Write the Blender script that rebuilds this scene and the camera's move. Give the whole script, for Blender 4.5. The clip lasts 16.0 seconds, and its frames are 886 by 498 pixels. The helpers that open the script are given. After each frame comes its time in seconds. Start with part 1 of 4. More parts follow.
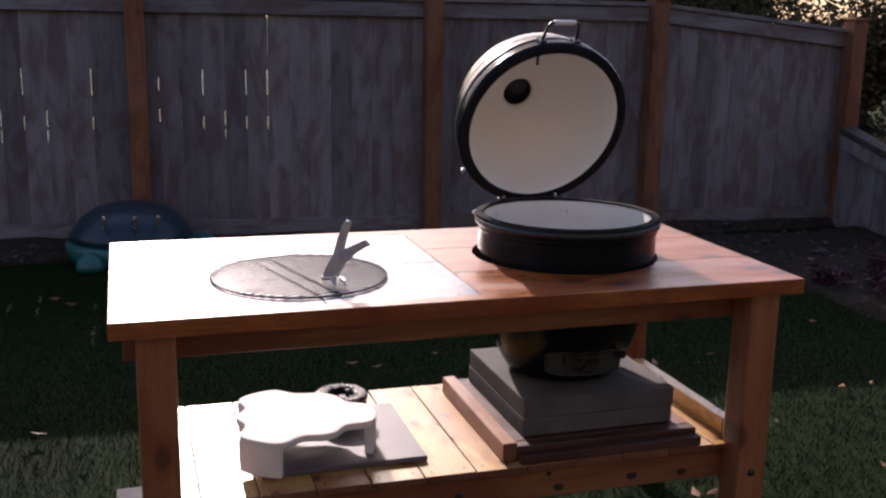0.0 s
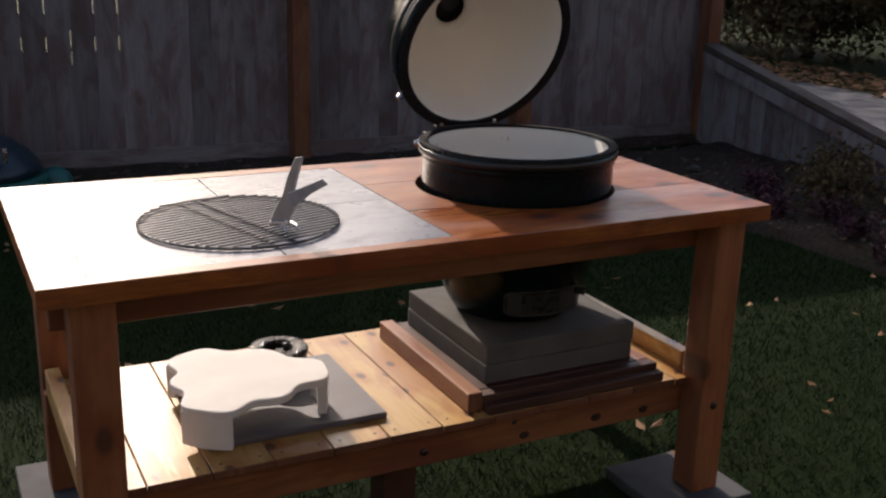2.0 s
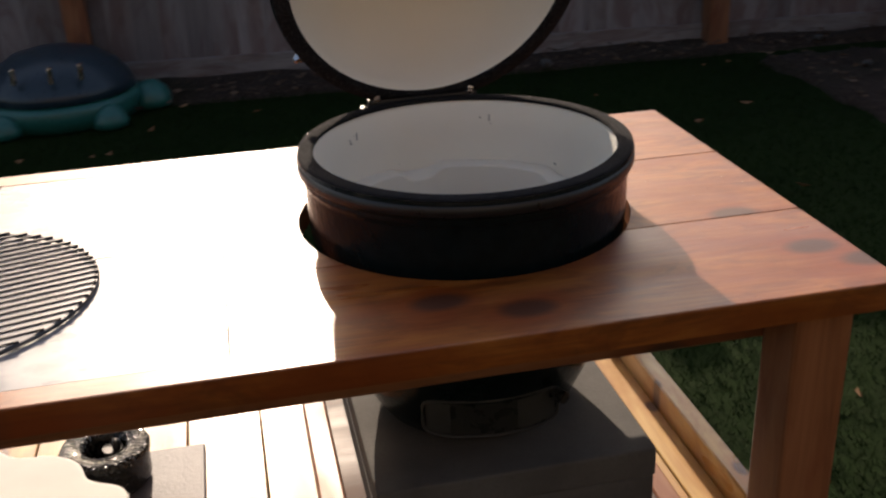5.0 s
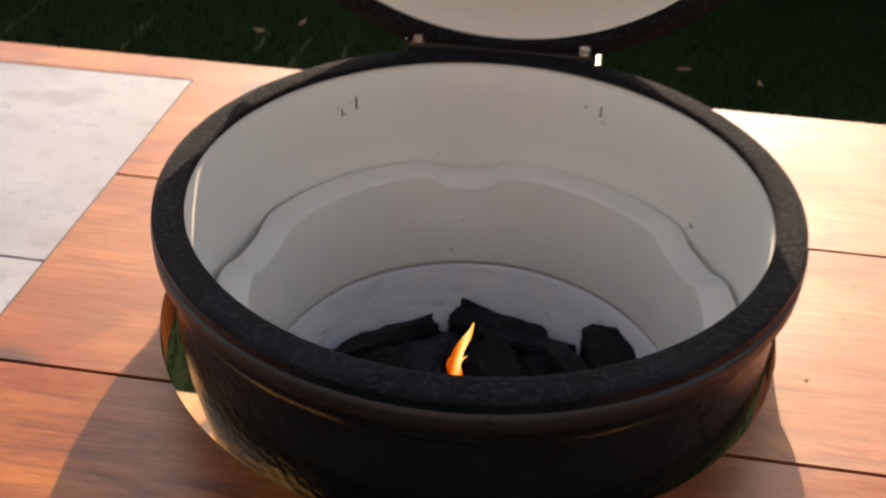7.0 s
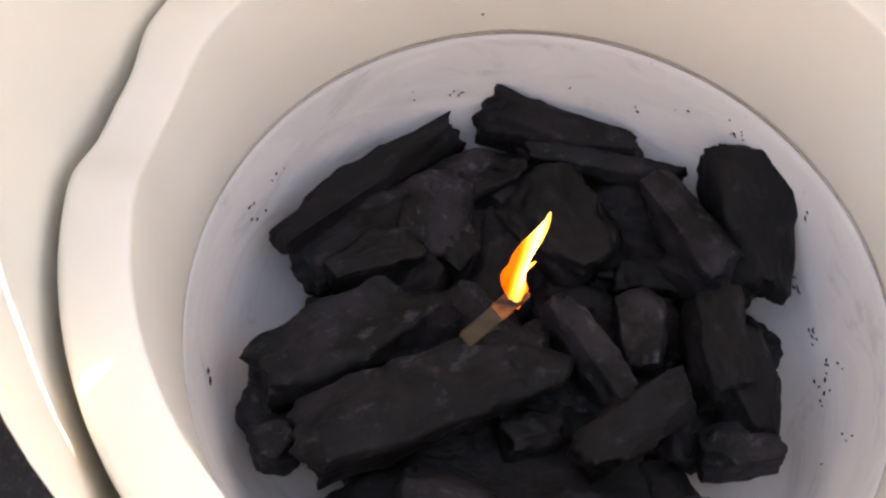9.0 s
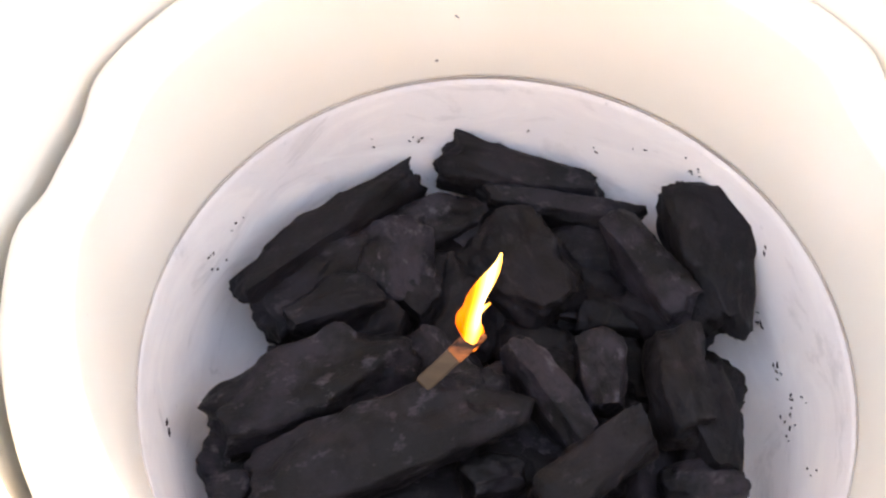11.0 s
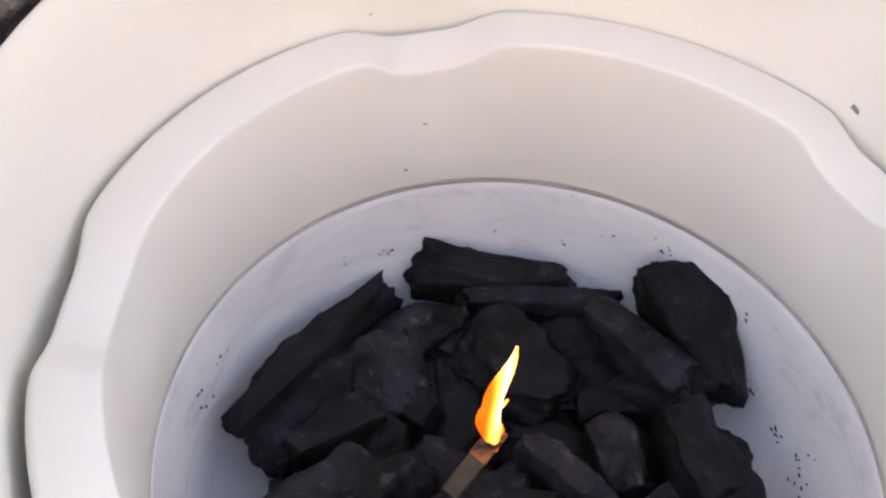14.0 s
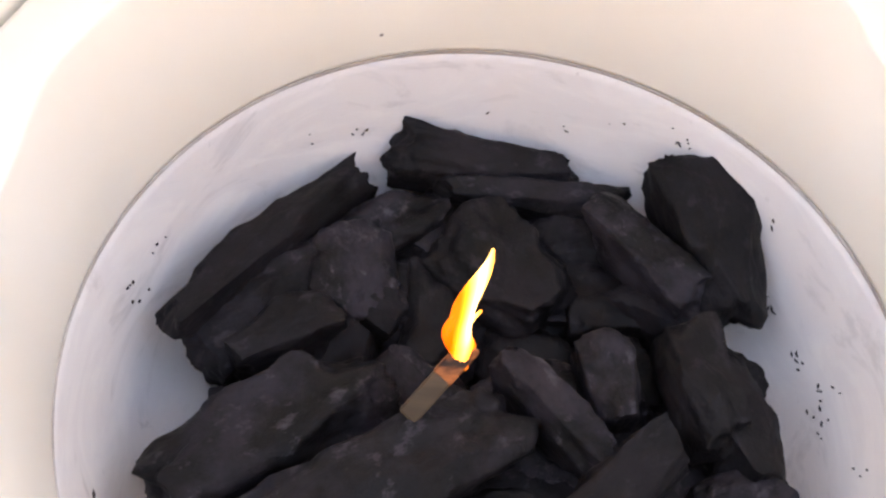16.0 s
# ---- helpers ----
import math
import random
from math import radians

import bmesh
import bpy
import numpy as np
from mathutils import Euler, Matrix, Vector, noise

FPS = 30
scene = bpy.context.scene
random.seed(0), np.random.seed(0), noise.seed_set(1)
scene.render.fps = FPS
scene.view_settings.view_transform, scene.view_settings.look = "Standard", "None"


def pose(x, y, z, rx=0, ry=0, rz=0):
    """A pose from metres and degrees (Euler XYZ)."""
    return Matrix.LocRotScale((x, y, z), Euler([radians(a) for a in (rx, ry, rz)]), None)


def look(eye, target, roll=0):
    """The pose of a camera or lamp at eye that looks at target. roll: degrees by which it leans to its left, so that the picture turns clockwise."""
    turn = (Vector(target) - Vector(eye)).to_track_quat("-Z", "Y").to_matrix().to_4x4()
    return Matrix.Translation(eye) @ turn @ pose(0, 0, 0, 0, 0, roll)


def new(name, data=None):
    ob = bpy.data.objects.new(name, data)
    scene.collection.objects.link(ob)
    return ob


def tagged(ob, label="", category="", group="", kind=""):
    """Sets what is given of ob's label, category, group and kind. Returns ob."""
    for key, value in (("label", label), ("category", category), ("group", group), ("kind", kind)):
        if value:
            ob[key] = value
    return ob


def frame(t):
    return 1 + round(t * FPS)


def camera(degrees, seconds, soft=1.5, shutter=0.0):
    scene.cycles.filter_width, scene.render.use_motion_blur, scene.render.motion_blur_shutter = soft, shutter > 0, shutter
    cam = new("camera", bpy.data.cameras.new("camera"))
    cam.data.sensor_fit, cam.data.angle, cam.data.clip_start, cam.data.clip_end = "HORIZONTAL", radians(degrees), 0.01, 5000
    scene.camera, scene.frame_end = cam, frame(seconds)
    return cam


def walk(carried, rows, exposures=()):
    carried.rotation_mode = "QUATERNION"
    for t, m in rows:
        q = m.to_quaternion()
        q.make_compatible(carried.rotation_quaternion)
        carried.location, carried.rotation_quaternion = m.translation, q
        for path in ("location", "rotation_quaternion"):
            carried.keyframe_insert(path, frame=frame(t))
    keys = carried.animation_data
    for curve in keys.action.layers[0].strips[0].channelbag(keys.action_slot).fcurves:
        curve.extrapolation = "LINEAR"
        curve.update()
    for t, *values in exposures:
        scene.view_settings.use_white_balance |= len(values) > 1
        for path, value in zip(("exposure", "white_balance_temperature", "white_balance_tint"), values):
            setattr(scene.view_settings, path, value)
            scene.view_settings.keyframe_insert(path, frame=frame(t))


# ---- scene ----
cam = camera(46.38, 16.0, 2.3, 0.35)
PATH = [
    (0, (-1.775, -2.341, 1.538), (-1.339, -0.943, 1.213), 1.06),
    (0.5, (-1.797, -2.333, 1.528), (-1.339, -0.948, 1.181), 1.42),
    (1, (-1.853, -2.249, 1.541), (-1.364, -0.884, 1.158), 1.98),
    (1.5, (-1.976, -2.089, 1.537), (-1.382, -0.766, 1.155), 0.80),
    (2, (-1.985, -1.971, 1.511), (-1.329, -0.693, 1.080), 1.58),
    (2.5, (-1.871, -1.807, 1.523), (-1.263, -0.516, 1.059), 0.74),
    (3, (-1.763, -1.599, 1.522), (-1.084, -0.348, 1.050), 2.39),
    (3.5, (-1.598, -1.416, 1.558), (-0.900, -0.152, 1.151), 0.78),
    (4, (-1.421, -1.302, 1.516), (-0.756, -0.046, 1.036), -1.95),
    (6.3, (-0.417, -0.686, 1.505), (-0.585, 0.640, 0.823), 0.96),
    (6.5, (-0.424, -0.573, 1.469), (-0.558, 0.763, 0.800), 1.30),
    (7, (-0.442, -0.307, 1.442), (-0.614, 0.909, 0.580), 1.80),
    (7.5, (-0.447, -0.120, 1.398), (-0.6483, 0.9040, 0.4653), 2.85),
    (8, (-0.538, 0.034, 1.353), (-0.6258, 0.9232, 0.2754), 2.09),
    (8.5, (-0.589, 0.124, 1.317), (-0.5518, 0.9088, 0.1581), 5.69),
    (9, (-0.579, 0.193, 1.282), (-0.5791, 0.8641, 0.0538), 5.74),
    (9.5, (-0.575, 0.200, 1.281), (-0.5340, 0.8930, 0.0651), 7.55),
    (12, (-0.538, 0.186, 1.283), (-0.5868, 0.9168, 0.0903), 0.78),
    (12.5, (-0.564, 0.215, 1.264), (-0.6293, 0.9283, 0.0607), 1.73),
    (13, (-0.553, 0.222, 1.258), (-0.5851, 0.9138, 0.0413), 3.32),
    (13.5, (-0.598, 0.223, 1.239), (-0.5668, 0.9693, 0.0548), 5.90),
    (14, (-0.628, 0.181, 1.263), (-0.4613, 1.0541, 0.1819), 5.98),
    (14.5, (-0.631, 0.177, 1.232), (-0.4399, 1.0196, 0.1304), 6.26),
    (15, (-0.582, 0.229, 1.199), (-0.4176, 1.0061, 0.0456), 8.53),
    (15.5, (-0.585, 0.231, 1.194), (-0.4723, 1.0022, 0.0307), 7.02),
    (16, (-0.588, 0.235, 1.189), (-0.4616, 0.9898, 0.0168), 7.34),
]
EXPOSURES = [
    (0, 0.58, 6300, 26), (0.5, 0.52, 6450, 22), (1.0, 0.45, 6500, 19), (2.0, 0.3, 6700, 16), (3.0, 0.32, 6750, 16), (3.5, 0.42, 6950, 16), (4.0, 0.42, 7150, 16), (6.5, 0.7, 7700, 16), (7.0, 1.14, 8000, 17), (7.5, 1.7, 8600, 17), (8.0, 2.15, 8700, 19),
    (8.5, 2.45, 9200, 20), (9.0, 2.79, 9300, 21), (9.5, 3.1, 9500, 22), (12.0, 3.58, 8900, 21), (12.5, 3.39, 8900, 21), (13.0, 3.05, 8800, 21), (13.5, 3.1, 8200, 20), (14.0, 2.8, 7900, 20), (14.5, 2.7, 8200, 21), (15.0, 2.68, 8900, 21), (15.5, 3.14, 8900, 22), (16.0, 3.35, 9000, 22),
]
walk(cam, [(t, look(e, g, r)) for t, e, g, r in PATH], EXPOSURES)

# ---- world and sun ----
SUN_EL = 26.0
world = bpy.data.worlds.new("sky")
scene.world = world
world.use_nodes = True
wn = world.node_tree.nodes
sky = wn.new("ShaderNodeTexSky")
sky.sky_type = "NISHITA"
sky.sun_disc = False
sky.sun_elevation = radians(SUN_EL)
sky.sun_rotation = 0.0
sky.dust_density = 2.6
wn["Background"].inputs[1].default_value = 0.15
world.node_tree.links.new(sky.outputs[0], wn["Background"].inputs[0])
sun_data = bpy.data.lights.new("sun", "SUN")
sun_data.energy, sun_data.angle, sun_data.color = 4.4, radians(0.55), (1.0, 0.9, 0.78)
sun = new("sun", sun_data)
sun.matrix_world = look((0, 20 * math.cos(radians(SUN_EL)), 20 * math.sin(radians(SUN_EL))), (0, 0, 0))


# ---- material helpers ----
class Mat:
    """A small builder of node materials."""

    def __init__(self, name, rough=0.6, metal=0.0, coat=0.0):
        self.m = bpy.data.materials.new(name)
        self.m.use_nodes = True
        self.t = self.m.node_tree
        self.b = self.t.nodes["Principled BSDF"]
        self.b.inputs["Roughness"].default_value = rough
        self.b.inputs["Metallic"].default_value = metal
        self.b.inputs["Coat Weight"].default_value = coat
        tc = self.t.nodes.new("ShaderNodeTexCoord")
        info = self.t.nodes.new("ShaderNodeObjectInfo")
        mul = self.t.nodes.new("ShaderNodeMath")
        mul.operation = "MULTIPLY"
        mul.inputs[1].default_value = 37.0
        self.t.links.new(info.outputs["Random"], mul.inputs[0])
        add = self.t.nodes.new("ShaderNodeVectorMath")
        add.operation = "ADD"
        self.t.links.new(tc.outputs["Object"], add.inputs[0])
        self.t.links.new(mul.outputs[0], add.inputs[1])
        self.co, self.rand, self.plain = add.outputs[0], info.outputs["Random"], tc.outputs["Object"]

    def noise(self, scale, stretch=(1, 1, 1), detail=4.0, rough=0.55, distortion=0.0, co=None):
        mp = self.t.nodes.new("ShaderNodeMapping")
        mp.inputs["Scale"].default_value = stretch
        self.t.links.new(co or self.co, mp.inputs["Vector"])
        n = self.t.nodes.new("ShaderNodeTexNoise")
        n.inputs["Scale"].default_value = scale
        n.inputs["Detail"].default_value = detail
        n.inputs["Roughness"].default_value = rough
        n.inputs["Distortion"].default_value = distortion
        self.t.links.new(mp.outputs[0], n.inputs["Vector"])
        return n.outputs["Fac"]

    def voronoi(self, scale, stretch=(1, 1, 1), feature="F1", turn=None):
        mp = self.t.nodes.new("ShaderNodeMapping")
        mp.inputs["Scale"].default_value = stretch
        self.t.links.new(self.co, mp.inputs["Vector"])
        n = self.t.nodes.new("ShaderNodeTexVoronoi")
        if turn is not None:
            n.voronoi_dimensions = "2D"
            mp.inputs["Rotation"].default_value = (turn, 0, 0)
        n.feature = feature
        n.inputs["Scale"].default_value = scale
        self.t.links.new(mp.outputs[0], n.inputs["Vector"])
        return n.outputs["Distance"]

    def ramp(self, fac, *stops):
        r = self.t.nodes.new("ShaderNodeValToRGB")
        e = r.color_ramp.elements
        while len(e) < len(stops):
            e.new(0.5)
        for s, (p, c) in zip(e, stops):
            s.position = p
            s.color = (*c, 1) if len(c) == 3 else c
        self.t.links.new(fac, r.inputs[0])
        return r.outputs[0]

    def mix(self, fac, a, b, mode="MIX"):
        x = self.t.nodes.new("ShaderNodeMix")
        x.data_type = "RGBA"
        x.blend_type = mode
        for sock, v in ((x.inputs[0], fac), (x.inputs[6], a), (x.inputs[7], b)):
            if isinstance(v, (int, float)):
                sock.default_value = v
            elif isinstance(v, tuple):
                sock.default_value = (*v, 1)
            else:
                self.t.links.new(v, sock)
        return x.outputs[2]

    def color(self, c):
        if isinstance(c, tuple):
            self.b.inputs["Base Color"].default_value = (*c, 1)
        else:
            self.t.links.new(c, self.b.inputs["Base Color"])
        return self

    def roughness(self, fac, lo, hi):
        r = self.t.nodes.new("ShaderNodeMapRange")
        r.inputs["To Min"].default_value, r.inputs["To Max"].default_value = lo, hi
        r.inputs["From Min"].default_value, r.inputs["From Max"].default_value = 0.3, 0.7
        self.t.links.new(fac, r.inputs[0])
        self.t.links.new(r.outputs[0], self.b.inputs["Roughness"])
        return self

    def bump(self, fac, strength=0.3, distance=0.002):
        n = self.t.nodes.new("ShaderNodeBump")
        n.inputs["Strength"].default_value = strength
        n.inputs["Distance"].default_value = distance
        self.t.links.new(fac, n.inputs["Height"])
        old = self.b.inputs["Normal"].links
        if old:
            self.t.links.new(old[0].from_socket, n.inputs["Normal"])
        self.t.links.new(n.outputs[0], self.b.inputs["Normal"])
        return self


def wood(name, axis, dark, mid, light, rough, knots=0.5, knot_color=(0.1, 0.04, 0.02), coat=0.0, tint=0.25, bump=0.25, flat=False, size=4.5, along=0.9, mottle=0.0):
    """Sawn wood with its grain along axis 0, 1 or 2."""
    m = Mat(name, rough, 0.0, coat)
    m.b.inputs["Coat Roughness"].default_value = 0.25
    s = [14.0, 14.0, 14.0]
    s[axis] = along
    grain = m.noise(1.7, tuple(s), 6.0, 0.6, 2.2)
    s2 = [40.0, 40.0, 40.0]
    s2[axis] = 2.0
    fine = m.noise(4.0, tuple(s2), 4.0, 0.6)
    s3 = [3.0, 3.0, 3.0]
    s3[axis] = 1.3
    broad = m.noise(2.0, tuple(s3), 3.0)
    cloud = m.noise(7.0, tuple(0.35 if i == axis else 1.0 for i in range(3)), 3.0, 0.5, 0.6)
    c = m.ramp(grain, (0.32, dark), (0.5, mid), (0.68, light))
    c = m.mix(m.ramp(cloud, (0.38, (0, 0, 0)), (0.62, (0.4, 0.4, 0.4))), c, mid)
    c = m.mix(m.ramp(broad, (0.35, (0, 0, 0)), (0.65, (0.55, 0.55, 0.55))), c, light)
    c = m.mix(m.ramp(fine, (0.3, (0.12, 0.12, 0.12)), (0.6, (0, 0, 0))), c, dark)
    if mottle:
        spots = m.noise(16.0, tuple(0.6 if i == axis else 1.0 for i in range(3)), 8.0, 0.68, 0.8)
        c = m.mix(m.ramp(spots, (0.36, (mottle,) * 3), (0.5, (0, 0, 0))), c, dark)
        c = m.mix(m.ramp(spots, (0.54, (0, 0, 0)), (0.7, (mottle * 0.8,) * 3)), c, (light[0] * 1.12, light[1] * 1.02, light[2] * 0.95))
        c = m.mix(m.ramp(fine, (0.35, (mottle * 0.6,) * 3), (0.55, (0, 0, 0))), c, dark)
    s5 = [6.0, 6.0, 6.0]
    s5[axis] = 2.2
    red = m.noise(1.0, tuple(s5), 4.0, 0.6, 0.8)
    c = m.mix(m.ramp(red, (0.46, (0, 0, 0)), (0.6, (0.75, 0.75, 0.75))), c, (mid[0] * 0.7, mid[1] * 0.5, mid[2] * 0.45))
    s4 = [1.0, 1.0, 1.0]
    s4[axis] = 0.6
    k = m.voronoi(size, tuple(s4), turn=0.0 if flat else math.pi / 2)
    wob = m.mix(0.5, k, m.noise(11.0, detail=4.0), "ADD")
    c = m.mix(m.ramp(wob, (0.3, (min(knots, 0.8),) * 3), (0.52, (0, 0, 0))), c, (mid[0] * 0.72, mid[1] * 0.45, mid[2] * 0.26))
    c = m.mix(m.ramp(k, (0.06, (knots,) * 3), (0.11, (0, 0, 0))), c, knot_color)
    hue = m.ramp(m.rand, (0.0, (1 - tint, 1 - tint, 1 - tint)), (1.0, (1, 1, 1)))
    c = m.mix(1.0, c, hue, "MULTIPLY")
    m.color(c).bump(fine, bump, 0.0012).bump(grain, bump, 0.002)
    m.roughness(cloud, max(rough - 0.14, 0.05), min(rough + 0.18, 1.0))
    return m.m


# ---- materials ----
CEDAR_TOP = wood("oiled_cedar_top", 0, (0.11, 0.022, 0.005), (0.305, 0.079, 0.0135), (0.41, 0.14, 0.027), 0.4, 0.85, (0.05, 0.016, 0.008), 0.08, 0.22, 0.22, flat=True, size=3.6, along=2.4, mottle=0.55)
CEDAR_Y = wood("oiled_cedar_cross", 1, (0.16, 0.055, 0.022), (0.3, 0.115, 0.048), (0.4, 0.18, 0.08), 0.5, 0.6, (0.07, 0.025, 0.015), 0.1, 0.18, flat=True)
CEDAR_X = wood("cedar_rail", 0, (0.12, 0.042, 0.017), (0.24, 0.088, 0.036), (0.33, 0.14, 0.06), 0.55, 0.85, (0.035, 0.014, 0.01), 0.0, 0.2, size=4.0)
CEDAR_Z = wood("cedar_post", 2, (0.15, 0.048, 0.018), (0.27, 0.096, 0.037), (0.36, 0.14, 0.06), 0.55, 0.7, (0.05, 0.018, 0.012), 0.0, 0.2)
# Dark cedar: front board's stain plus the shade under the table, kept in colour.
DARK_X = wood("stain_and_shade_cedar", 0, (0.035, 0.013, 0.008), (0.07, 0.026, 0.014), (0.11, 0.042, 0.022), 0.6, 0.6, (0.02, 0.01, 0.008), 0.0, 0.2)
KNOT = wood("dark_knot", 2, (0.012, 0.005, 0.004), (0.028, 0.011, 0.007), (0.05, 0.02, 0.011), 0.7, 0.4, (0.01, 0.005, 0.004))
END_GRAIN = wood("cedar_end_grain", 2, (0.1, 0.036, 0.015), (0.17, 0.065, 0.028), (0.24, 0.1, 0.045), 0.75, 0.2, (0.05, 0.02, 0.012))
PINE_Y = wood("pale_cedar_shelf", 1, (0.42, 0.2, 0.055), (0.58, 0.34, 0.11), (0.68, 0.45, 0.17), 0.37, 0.95, (0.1, 0.035, 0.012), 0.3, 0.2, flat=True, size=7.5)
FENCE_Z = wood("weathered_fence", 2, (0.14, 0.12, 0.122), (0.2, 0.176, 0.177), (0.265, 0.235, 0.235), 0.85, 0.16, (0.03, 0.025, 0.025), 0.0, 0.4, 0.5)
FENCE_X = wood("weathered_rail", 0, (0.11, 0.096, 0.094), (0.19, 0.17, 0.165), (0.27, 0.245, 0.235), 0.85, 0.15, (0.03, 0.025, 0.025), 0.0, 0.3, 0.5)
POST_Z = wood("stained_post", 2, (0.12, 0.042, 0.017), (0.21, 0.08, 0.032), (0.29, 0.12, 0.052), 0.8, 0.3, (0.05, 0.02, 0.01), 0.0, 0.2, 0.4)


def mat_tile():
    m = Mat("grey_tile", 0.3)
    a, b, s = m.noise(3.0, detail=5.0), m.noise(26.0, detail=6.0, rough=0.7), m.noise(9.0, (1, 1.6, 1), 5.0, 0.62)
    c = m.ramp(a, (0.3, (0.2, 0.206, 0.232)), (0.7, (0.265, 0.273, 0.302)))
    c = m.mix(m.ramp(b, (0.5, (0, 0, 0)), (0.75, (0.5, 0.5, 0.5))), c, (0.155, 0.155, 0.172))
    c = m.mix(m.ramp(s, (0.54, (0, 0, 0)), (0.68, (0.5, 0.5, 0.5))), c, (0.11, 0.112, 0.126))
    return m.color(c).bump(b, 0.15, 0.001).bump(a, 0.1, 0.004).roughness(s, 0.18, 0.5).m


def mat_concrete(name, lo, hi, rough=0.9):
    m = Mat(name, rough)
    a, b = m.noise(7.0, detail=6.0), m.noise(160.0, detail=3.0, rough=0.7)
    c = m.ramp(a, (0.3, lo), (0.7, hi))
    c = m.mix(m.ramp(b, (0.5, (0, 0, 0)), (0.7, (0.5, 0.5, 0.5))), c, lo)
    return m.color(c).bump(b, 0.5, 0.0015).bump(a, 0.2, 0.004).m


def mat_enamel():
    m = Mat("dark_green_enamel", 0.2, 0.0, 0.07)
    m.b.inputs["Specular IOR Level"].default_value = 0.12
    m.b.inputs["Coat Roughness"].default_value = 0.06
    v = m.voronoi(100.0)
    a = m.noise(30.0, detail=3.0)
    c = m.ramp(a, (0.3, (0.0028, 0.006, 0.0065)), (0.7, (0.0055, 0.0105, 0.012)))
    return m.color(c).bump(v, 0.3, 0.0022).bump(a, 0.3, 0.002).m


def mat_ceramic(name, base, shade, rough=0.75):
    m = Mat(name, rough)
    a, b = m.noise(5.0, detail=5.0), m.noise(60.0, detail=4.0, rough=0.7)
    c = m.ramp(a, (0.3, shade), (0.7, base))
    d = m.voronoi(34.0)
    mask = m.noise(4.0, detail=2.0)
    dots = m.mix(1.0, m.ramp(d, (0.03, (1, 1, 1)), (0.055, (0, 0, 0))), m.ramp(mask, (0.56, (0, 0, 0)), (0.62, (1, 1, 1))), "MULTIPLY")
    c = m.mix(dots, c, (0.06, 0.05, 0.045))
    return m.color(c).bump(b, 0.12, 0.001).bump(a, 0.1, 0.003).m


def mat_firebox():
    m = Mat("grey_white_ceramic", 0.8)
    a, b, d = m.noise(4.0, detail=5.0), m.noise(70.0, detail=4.0, rough=0.7), m.noise(11.0, (1, 1, 2.5), 5.0, 0.65, 1.2)
    c = m.ramp(a, (0.3, (0.78, 0.755, 0.755)), (0.7, (0.88, 0.855, 0.845)))
    c = m.mix(m.ramp(d, (0.5, (0, 0, 0)), (0.62, (0.55, 0.55, 0.55))), c, (0.92, 0.9, 0.88))
    c = m.mix(m.ramp(d, (0.33, (0.45, 0.45, 0.45)), (0.44, (0, 0, 0))), c, (0.52, 0.5, 0.5))
    c = m.mix(m.ramp(b, (0.66, (0, 0, 0)), (0.78, (0.4, 0.4, 0.4))), c, (0.3, 0.28, 0.27))
    return m.color(c).bump(b, 0.2, 0.001).bump(d, 0.25, 0.002).m


def mat_hammered():
    m = Mat("hammered_iron", 0.22, 0.2, 0.3)
    v, a = m.voronoi(120.0), m.noise(40.0, detail=3.0)
    return m.color(m.ramp(a, (0.3, (0.012, 0.013, 0.014)), (0.7, (0.03, 0.032, 0.034)))).bump(v, 1.0, 0.006).m


def mat_felt():
    m = Mat("grey_felt", 1.0)
    a, b = m.noise(220.0, detail=3.0, rough=0.8), m.noise(30.0, detail=4.0)
    c = m.ramp(b, (0.3, (0.006, 0.006, 0.007)), (0.7, (0.014, 0.014, 0.016)))
    c = m.mix(m.ramp(a, (0.5, (0, 0, 0)), (0.64, (0.85, 0.85, 0.85))), c, (0.032, 0.031, 0.033))
    m.b.inputs["Specular IOR Level"].default_value = 0.15
    return m.color(c).bump(a, 0.7, 0.002).m


def mat_metal(name, color, rough, metal=1.0, scale=40.0):
    m = Mat(name, rough, metal)
    a = m.noise(scale, detail=4.0)
    c = m.ramp(a, (0.3, tuple(0.75 * x for x in color)), (0.7, color))
    return m.color(c).roughness(a, max(0.05, rough - 0.1), rough + 0.1).bump(a, 0.1, 0.0008).m


def mat_coal():
    m = Mat("lump_charcoal", 0.55)
    m.b.inputs["Specular IOR Level"].default_value = 0.2
    s = m.noise(14.0, (1, 1.7, 1.7), 6.0, 0.62, 0.6)
    a = m.noise(60.0, (1, 1.5, 1.5), 6.0, 0.7)
    ash = m.noise(20.0, detail=7.0, rough=0.68)
    crack = m.voronoi(38.0, (0.5, 1.2, 1.0), "DISTANCE_TO_EDGE")
    dusty = m.ramp(m.rand, (0.35, (0.25, 0.25, 0.25)), (0.8, (1, 1, 1)))
    c = m.ramp(s, (0.3, (0.002, 0.0016, 0.0018)), (0.7, (0.0074, 0.006, 0.0072)))
    c = m.mix(m.mix(1.0, m.ramp(ash, (0.44, (0, 0, 0)), (0.6, (0.9, 0.9, 0.9))), dusty, "MULTIPLY"), c, (0.034, 0.029, 0.037))
    c = m.mix(m.mix(1.0, m.ramp(a, (0.56, (0, 0, 0)), (0.66, (0.8, 0.8, 0.8))), dusty, "MULTIPLY"), c, (0.085, 0.076, 0.088))
    return m.color(c).bump(m.ramp(crack, (0.0, (0, 0, 0)), (0.05, (1, 1, 1))), 0.2, 0.001).bump(s, 0.6, 0.003).bump(a, 0.8, 0.0025).roughness(ash, 0.4, 0.75).m


